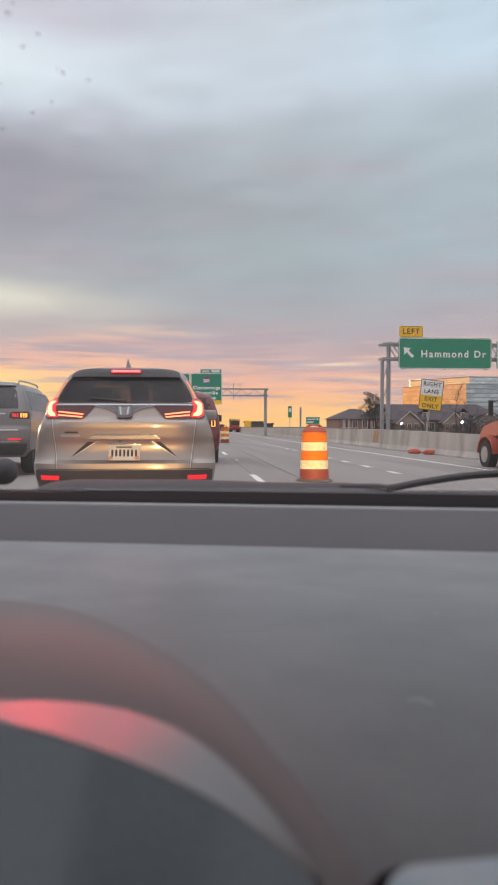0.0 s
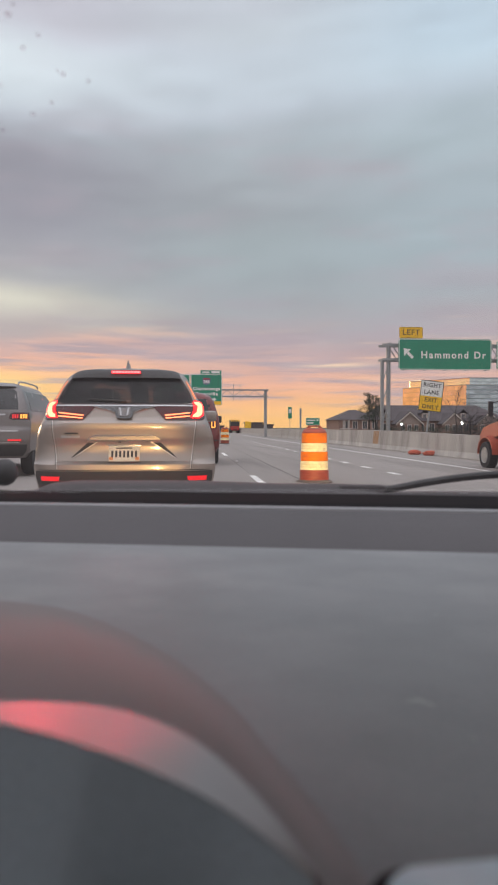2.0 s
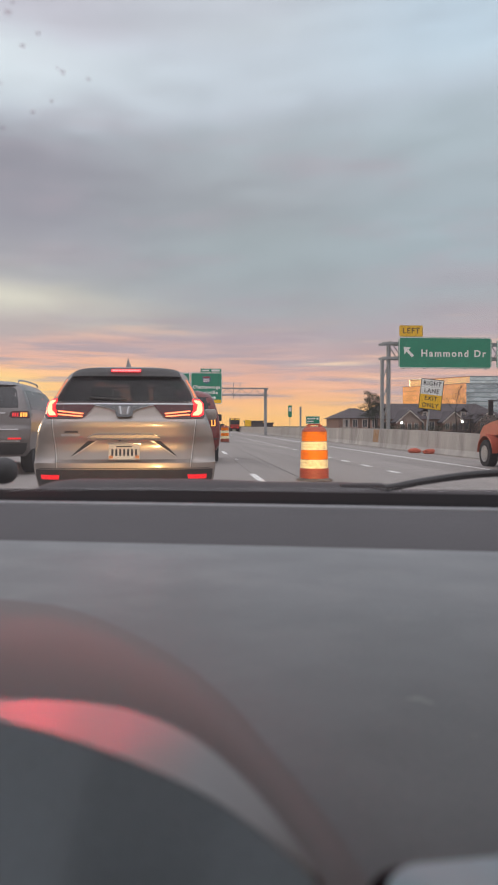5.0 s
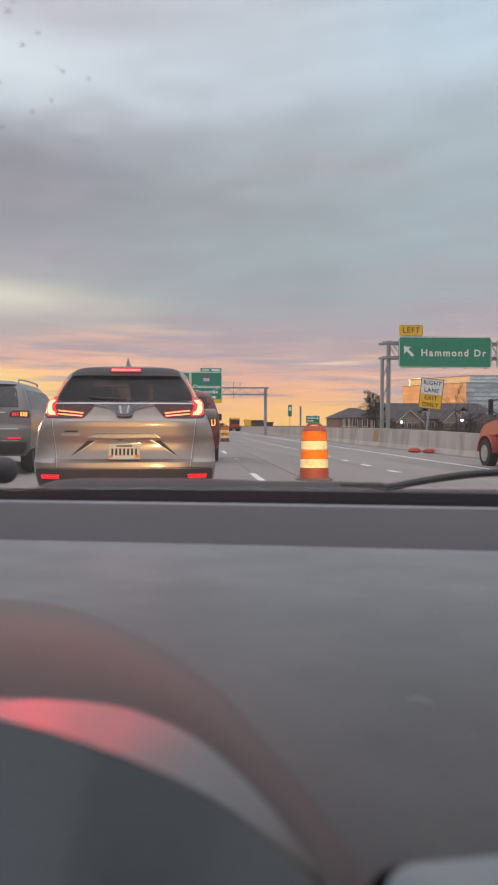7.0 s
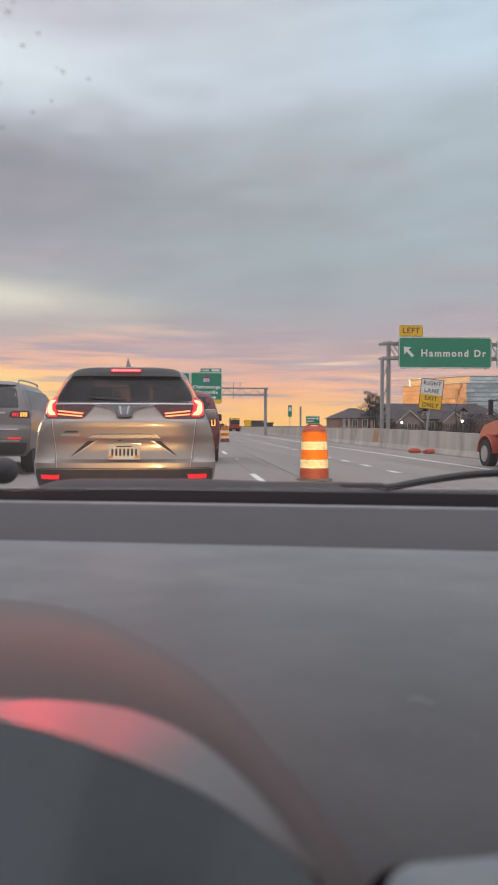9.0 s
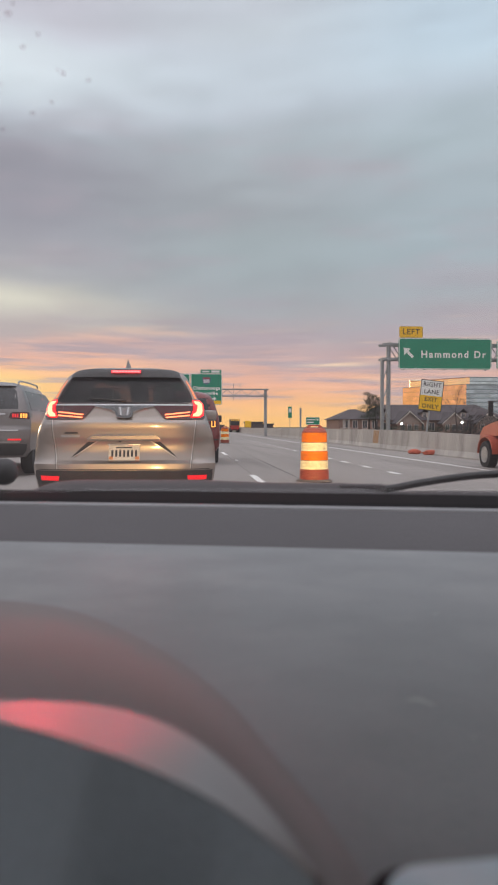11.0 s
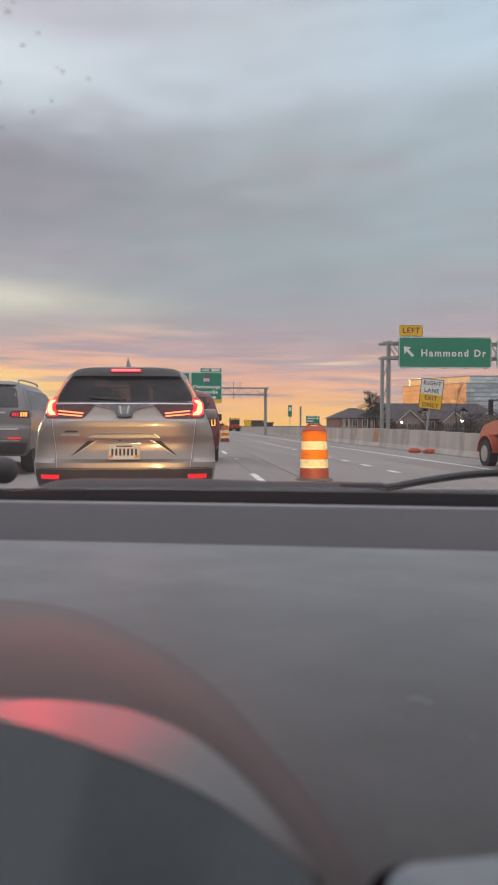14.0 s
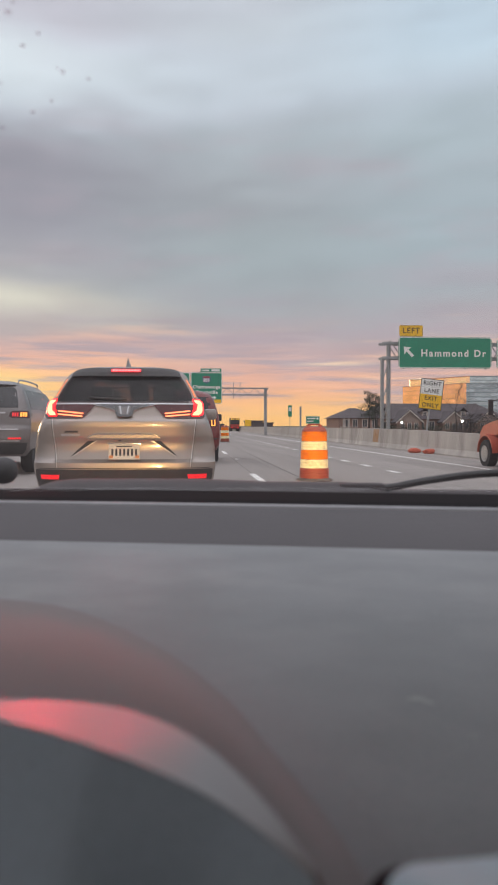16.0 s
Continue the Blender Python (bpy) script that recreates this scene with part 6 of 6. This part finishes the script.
def make_house():
    h = empty("apartment_house", pose(42, 130, -0.97), "long brown brick house with dark gabled roofs and dormers", "house")
    inv = h.matrix_world.inverted()
    B = -0.97

    def hp(nm, bm, ma, par=h):
        return part(nm, bm, ma, par, m=inv)

    def roof(x0, x1, y0, y1, z0, z1, ridge_in=2.6):
        bm = bmesh.new()
        ym = (y0 + y1) / 2
        o = 0.5
        v = [bm.verts.new(p) for p in ((x0 - o, y0 - o, z0), (x1 + o, y0 - o, z0), (x1 + o, y1 + o, z0), (x0 - o, y1 + o, z0), (x0 + ridge_in, ym, z1), (x1 - ridge_in, ym, z1))]
        for f in ((0, 1, 5, 4), (1, 2, 5), (2, 3, 4, 5), (3, 0, 4), (3, 2, 1, 0)):
            bm.faces.new([v[i] for i in f])
        return hp("roof", bm, M_SHINGLE)

    def window(x, y, z, w=0.9, hh=1.2, par=None, lit=False):
        wp = hp("window", bx(x - w / 2 - 0.1, x + w / 2 + 0.1, y - 0.06, y + 0.02, z - hh / 2 - 0.1, z + hh / 2 + 0.1), M_TRIM, par or h)
        part("pane", bx(x - w / 2, x - 0.04, y - 0.09, y - 0.055, z - hh / 2, z + hh / 2), M_WIN, wp, m=inv)
        part("pane", bx(x + 0.04, x + w / 2, y - 0.09, y - 0.055, z - hh / 2, z + hh / 2), M_WIN, wp, m=inv)

    # left wing, then the long middle and the right end
    hp("wall", bx(27.2, 35.0, 130, 142, B, 2.45), M_BRICK)
    roof(27.2, 35.0, 130, 142, 2.45, 4.4, 3.2)
    hp("wall", bx(33.5, 60.0, 132, 146, B, 2.3), M_BRICK)
    roof(33.5, 60.0, 132, 146, 2.3, 5.4, 3.5)
    for x in (28.4, 30.2, 32.0, 33.8):
        window(x, 130, 1.5, 0.8, 1.3)
    for x in (28.0, 28.9):
        hp("balcony_post", bx(x - 0.08, x + 0.08, 129.2, 129.4, B, 2.4), M_TRIM)
    hp("balcony", bx(27.4, 29.4, 129.1, 130, 0.75, 0.9), M_TRIM)
    for x, w, zt, y in ((39.9, 2.3, 3.75, 128.6), (48.5, 2.0, 3.55, 129.4), (55.0, 2.3, 3.7, 129.0)):
        hp("gable_wall", bx(x - w, x + w, y, 133, B, 1.75), M_BRICK)
        bm = bmesh.new()
        slab(bm, [[(x - w, y - 0.02, 1.75), (x + w, y - 0.02, 1.75)], [(x - 0.05, y - 0.02, zt - 0.15), (x + 0.05, y - 0.02, zt - 0.15)]], (0, 5, 0))
        hp("gable", bm, M_SIDING)
        bm = bmesh.new()
        for s in (-1, 1):
            slab(bm, [[(x + s * (w + 0.35), y - 0.35, 1.55), (x + s * (w + 0.35), y + 6, 1.55)], [(x, y - 0.35, zt + 0.1), (x, y + 6, zt + 0.1)]], (0, 0, 0.18))
        hp("gable_roof", bm, M_SHINGLE)
        for s in (-1, 1):
            bm = bmesh.new()
            slab(bm, [[(x + s * (w + 0.30), y - 0.42, 1.42), (x, y - 0.42, zt - 0.06)], [(x + s * (w + 0.30), y - 0.42, 1.66), (x, y - 0.42, zt + 0.18)]], (0, 0.06, 0))
            hp("rake_board", bm, M_TRIM)
        for k in (-1, 0, 1):
            window(x + k * 1.25, y, 1.0, 0.6, 1.0)
    for x in (36.2, 44.2, 51.6):
        dm = hp("dormer", bx(x - 0.6, x + 0.6, 133.0, 137, 2.7, 3.75), M_SIDING)
        bm = bmesh.new()
        for s in (-1, 1):
            slab(bm, [[(x + s * 0.85, 132.7, 3.65), (x + s * 0.85, 138, 3.65)], [(x, 132.7, 4.45), (x, 138, 4.45)]], (0, 0, 0.12))
        part("dormer_roof", bm, M_SHINGLE, dm, m=inv)
        window(x, 133.0, 3.2, 0.6, 0.8, dm)
    for x in (36.5, 43.2, 45.2, 51.8):
        window(x, 132, 1.1, 0.9, 1.3)


def make_office():
    o = empty("office_building", pose(97, 247, -0.97), "mirror-glass office block with the sunset's reflection tinted into its glazing", "office building")
    inv = o.matrix_world.inverted()
    rng = random.Random(11)

    def op(nm, bm, ma, par=o):
        return part(nm, bm, ma, par, m=inv)

    def face(x0, y0, x1, y1, z0, z1, cols, rows, ma, nrm, edge=M_MULLION, deep=0.25):
        """One glazed front: panes between mullions, each a little out of true."""
        d = Vector((x1 - x0, y1 - y0, 0))
        for r in range(rows):
            za, zb = z0 + (z1 - z0) * r / rows, z0 + (z1 - z0) * (r + 1) / rows
            bm = bmesh.new()
            a, b = Vector((x0, y0, zb - deep)), Vector((x1, y1, zb - deep))
            slab(bm, [[a + nrm * 0.12, b + nrm * 0.12], [a + nrm * 0.12 + Vector((0, 0, deep)), b + nrm * 0.12 + Vector((0, 0, deep))]], -nrm * 0.3)
            band = op("spandrel", bm, edge)
            for c in range(cols):
                p, q = Vector((x0, y0, 0)) + d * ((c + 0.006) / cols), Vector((x0, y0, 0)) + d * ((c + 0.994) / cols)
                j = [rng.uniform(-0.012, 0.012) for _ in range(4)]
                bm = bmesh.new()
                slab(bm, [[p + nrm * j[0] + Vector((0, 0, za)), q + nrm * j[1] + Vector((0, 0, za))], [p + nrm * j[2] + Vector((0, 0, zb - 0.25)), q + nrm * j[3] + Vector((0, 0, zb - 0.25))]], -nrm * 0.06)
                part("pane", bm, ma, band, m=inv)

    W_, S_ = Vector((-math.cos(radians(30)), -math.sin(radians(30)), 0)), Vector((0, -1, 0))

    def block(nm, pts, za, zb):
        bm = bmesh.new()
        lo = [bm.verts.new((x, y, za)) for x, y in pts]
        hi = [bm.verts.new((x, y, zb)) for x, y in pts]
        bm.faces.new(lo)
        bm.faces.new(hi)
        for k in range(len(pts)):
            j = (k + 1) % len(pts)
            bm.faces.new((lo[k], lo[j], hi[j], hi[k]))
        op(nm, bm, M_OFFICE)

    block("core", ((82.5, 273.2), (97.3, 247.4), (150, 247.4), (150, 300), (98, 300)), -0.97, 15.8)
    block("upper_core", ((85.8, 272.6), (99.3, 249.4), (150, 249.4), (150, 295), (104, 295)), 15.8, 18.4)
    # tint by face: sunset glow to the west, sky to the south, setbacks brighter
    face(82.0, 272.98, 97, 247, -0.9, 16.0, 18, 10, M_MIRROR, W_)
    face(97, 247, 150, 247, -0.9, 16.0, 18, 11, M_MIRROR_BLUE, S_, M_SPANDREL, 0.42)
    face(85.25, 272.8, 99, 249, 16.0, 18.6, 14, 1, M_MIRROR_PALE, W_)
    face(99, 249, 150, 249, 16.0, 18.6, 26, 2, M_MIRROR_TEAL, S_, M_SPANDREL, 0.25)
    crown = bmesh.new()
    lathe(crown, [(4.4, 16.0), (4.4, 19.0), (4.1, 19.2), (1.0, 19.3)], 28, Matrix.Translation((90.0, 276.5, 0)))
    op("roof_drum", crown, M_MIRROR_PALE)
    block("roof_slab", ((82.0, 273.0), (97.0, 247.0), (150, 247.0), (150, 300), (98, 300)), 16.0, 16.15)
    block("roof_slab", ((85.3, 272.8), (99.0, 249.0), (150, 249.0), (150, 295), (104, 295)), 18.6, 18.75)


make_house()
make_office()


def make_far_blocks():
    for x0, x1, y, z, lab in ((13.6, 17.5, 172, 2.3, "distant dark low building beside the road"), (18.0, 21.5, 185, 1.9, "distant low brown building behind the barrier"), (9.6, 11.0, 230, 1.7, "distant dark low shed by the road")):
        b = empty("far_building", pose(x0, y, -0.97), lab, "building")
        part("wall", bx(0, x1 - x0, 0, 6, 0, z + 0.6), M_FAR, b)
        part("roof", bx(-0.2, x1 - x0 + 0.2, -0.2, 6.2, z + 0.6, z + 0.97), M_SHINGLE, b)


make_far_blocks()

# ---------------------------------------------------------------- bare trees, lamps


def grow(bm, rng, p, d, length, r, depth, spread):
    steps = 3
    q = p.copy()
    for k in range(steps):
        nd = (d + Vector((rng.uniform(-1, 1), rng.uniform(-1, 1), rng.uniform(-0.4, 0.8))) * 0.14).normalized()
        e = q + nd * length / steps
        r1 = r * (1 - 0.25 / steps)
        rod(bm, q, e, r, r1, seg=5 if depth < 2 else 3, caps=False)
        q, d, r = e, nd, r1
        if depth < 5 and k > 0:
            for _ in range(1 if depth else 2):
                side = Vector((rng.uniform(-1, 1), rng.uniform(-1, 1), rng.uniform(-0.1, 0.6))).normalized()
                grow(bm, rng, q, (d + side * spread).normalized(), length * rng.uniform(0.55, 0.75), r * 0.6, depth + 1, spread)
    if depth < 5:
        for _ in range(2):
            side = Vector((rng.uniform(-1, 1), rng.uniform(-1, 1), rng.uniform(0, 0.6))).normalized()
            grow(bm, rng, q, (d + side * spread * 0.7).normalized(), length * rng.uniform(0.55, 0.75), r * 0.65, depth + 1, spread)


def make_bare_tree(x, y, z, h, seed, label):
    rng = random.Random(seed)
    t = empty("tree", pose(x, y, z), label, "tree", "bare winter trees")
    bm = bmesh.new()
    rod(bm, (0, 0, 0), (0.05, 0, h * 0.3), h * 0.012, h * 0.009, seg=8)
    part("trunk", bm, M_BARK, t, "", True)
    bm = bmesh.new()
    grow(bm, rng, Vector((0.05, 0, h * 0.3)), Vector((0, 0, 1)), h * 0.27, h * 0.0085, 1, 1.25)
    part("crown", bm, M_BARK, t, "bare twigs")


make_bare_tree(35.9, 95, -0.97, 8.0, 3, "bare winter tree in front of the office block")
make_bare_tree(26.6, 101, -0.97, 7.0, 5, "dark bare tree behind the gantry column")
make_bare_tree(39.5, 99, -0.97, 6.4, 8, "bare winter tree beside a brown house")


def make_pine(x, y, z, h, seed):
    rng = random.Random(seed)
    t = empty("tree", pose(x, y, z), "dark ragged pine rising over the house roof", "tree")
    part("trunk", rod(bmesh.new(), (0, 0, 0), (0, 0, h), 0.16, 0.04, seg=8), M_BARK, t)
    verts, faces = [], []
    for k in range(60):
        a, zz = rng.uniform(0, 2 * math.pi), h * rng.uniform(0.45, 1.0)
        ln = (1.0 - 0.55 * (zz / h - 0.45) / 0.55) * rng.uniform(0.6, 2.0)
        tip = Vector((math.cos(a) * ln, math.sin(a) * ln, zz + rng.uniform(-0.1, 0.35)))
        for j in range(26):
            c = Vector((0, 0, zz)).lerp(tip, rng.uniform(0.35, 1.05)) + Vector([rng.uniform(-0.22, 0.22) for _ in range(3)])
            u = Vector([rng.uniform(-1, 1) for _ in range(3)]).normalized() * 0.17
            w = Vector([rng.uniform(-1, 1) for _ in range(3)]).normalized() * 0.07
            n0 = len(verts)
            verts += [c - u, c + w, c + u]
            faces.append((n0, n0 + 1, n0 + 2))
    me = bpy.data.meshes.new("crown")
    me.from_pydata(verts, [], faces)
    me.materials.append(M_NEEDLE)
    new("crown", me).parent = t


make_pine(26.0, 103, -0.97, 6.9, 21)
make_pine(27.2, 104, -0.97, 6.2, 22)


def make_scrub(x0, x1, y, rise, count, seed, material, label):
    rng = random.Random(seed)
    verts, faces = [], []
    for k in range(count):
        x = rng.uniform(x0, x1)
        top = rise * min(1.0, 0.35 + (x - x0) / 3.0) + 0.7 * noise.noise(Vector((x * 0.5, 3, 0))) + 0.3 * noise.noise(Vector((x * 2.1, 7, 0)))
        c = Vector((x, y + rng.uniform(-1, 1), -0.97 + (top + 0.97) * rng.random() ** 0.7))
        u = Vector([rng.uniform(-1, 1) for _ in range(3)]).normalized() * 0.22
        w = Vector([rng.uniform(-1, 1) for _ in range(3)]).normalized() * 0.07
        n0 = len(verts)
        verts += [c - u, c + w, c + u]
        faces.append((n0, n0 + 1, n0 + 2))
    me = bpy.data.meshes.new("scrub")
    me.from_pydata(verts, [], faces)
    me.materials.append(material)
    tagged(new("scrub", me), label, "scrub", kind="stuff")


make_scrub(27.5, 56, 112, 1.1, 5200, 31, M_NEEDLE, "dark winter scrub in front of the houses")
make_scrub(37.2, 52, 99.5, 2.7, 5200, 33, M_TWIG, "tall bare thicket behind the safety barrier")


def make_lamp_post(x, y, zl):
    s = empty("lamp_post", pose(x, y, -0.97), "short lamp post with a lit white lantern", "street lamp", "lit lamps by the houses")
    part("pole", rod(bmesh.new(), (0, 0, 0), (0, 0, zl + 0.7), 0.06, 0.04, seg=10), M_TRUCK_DARK, s)
    bm = bmesh.new()
    lathe(bm, [(0.05, 0), (0.10, 0.05), (0.13, 0.14), (0.09, 0.24), (0.03, 0.28)], 20)
    part("lantern", bm, M_WHITE_LAMP, s, "lit white lantern", True, m=Matrix.Translation((0, 0, zl + 0.70)))
    part("cap", bx(-0.14, 0.14, -0.14, 0.14, zl + 0.97, zl + 1.03, bevel=0.02), M_TRUCK_DARK, s)


make_lamp_post(26.9, 90, 1.6)
make_lamp_post(34.8, 90, 1.75)
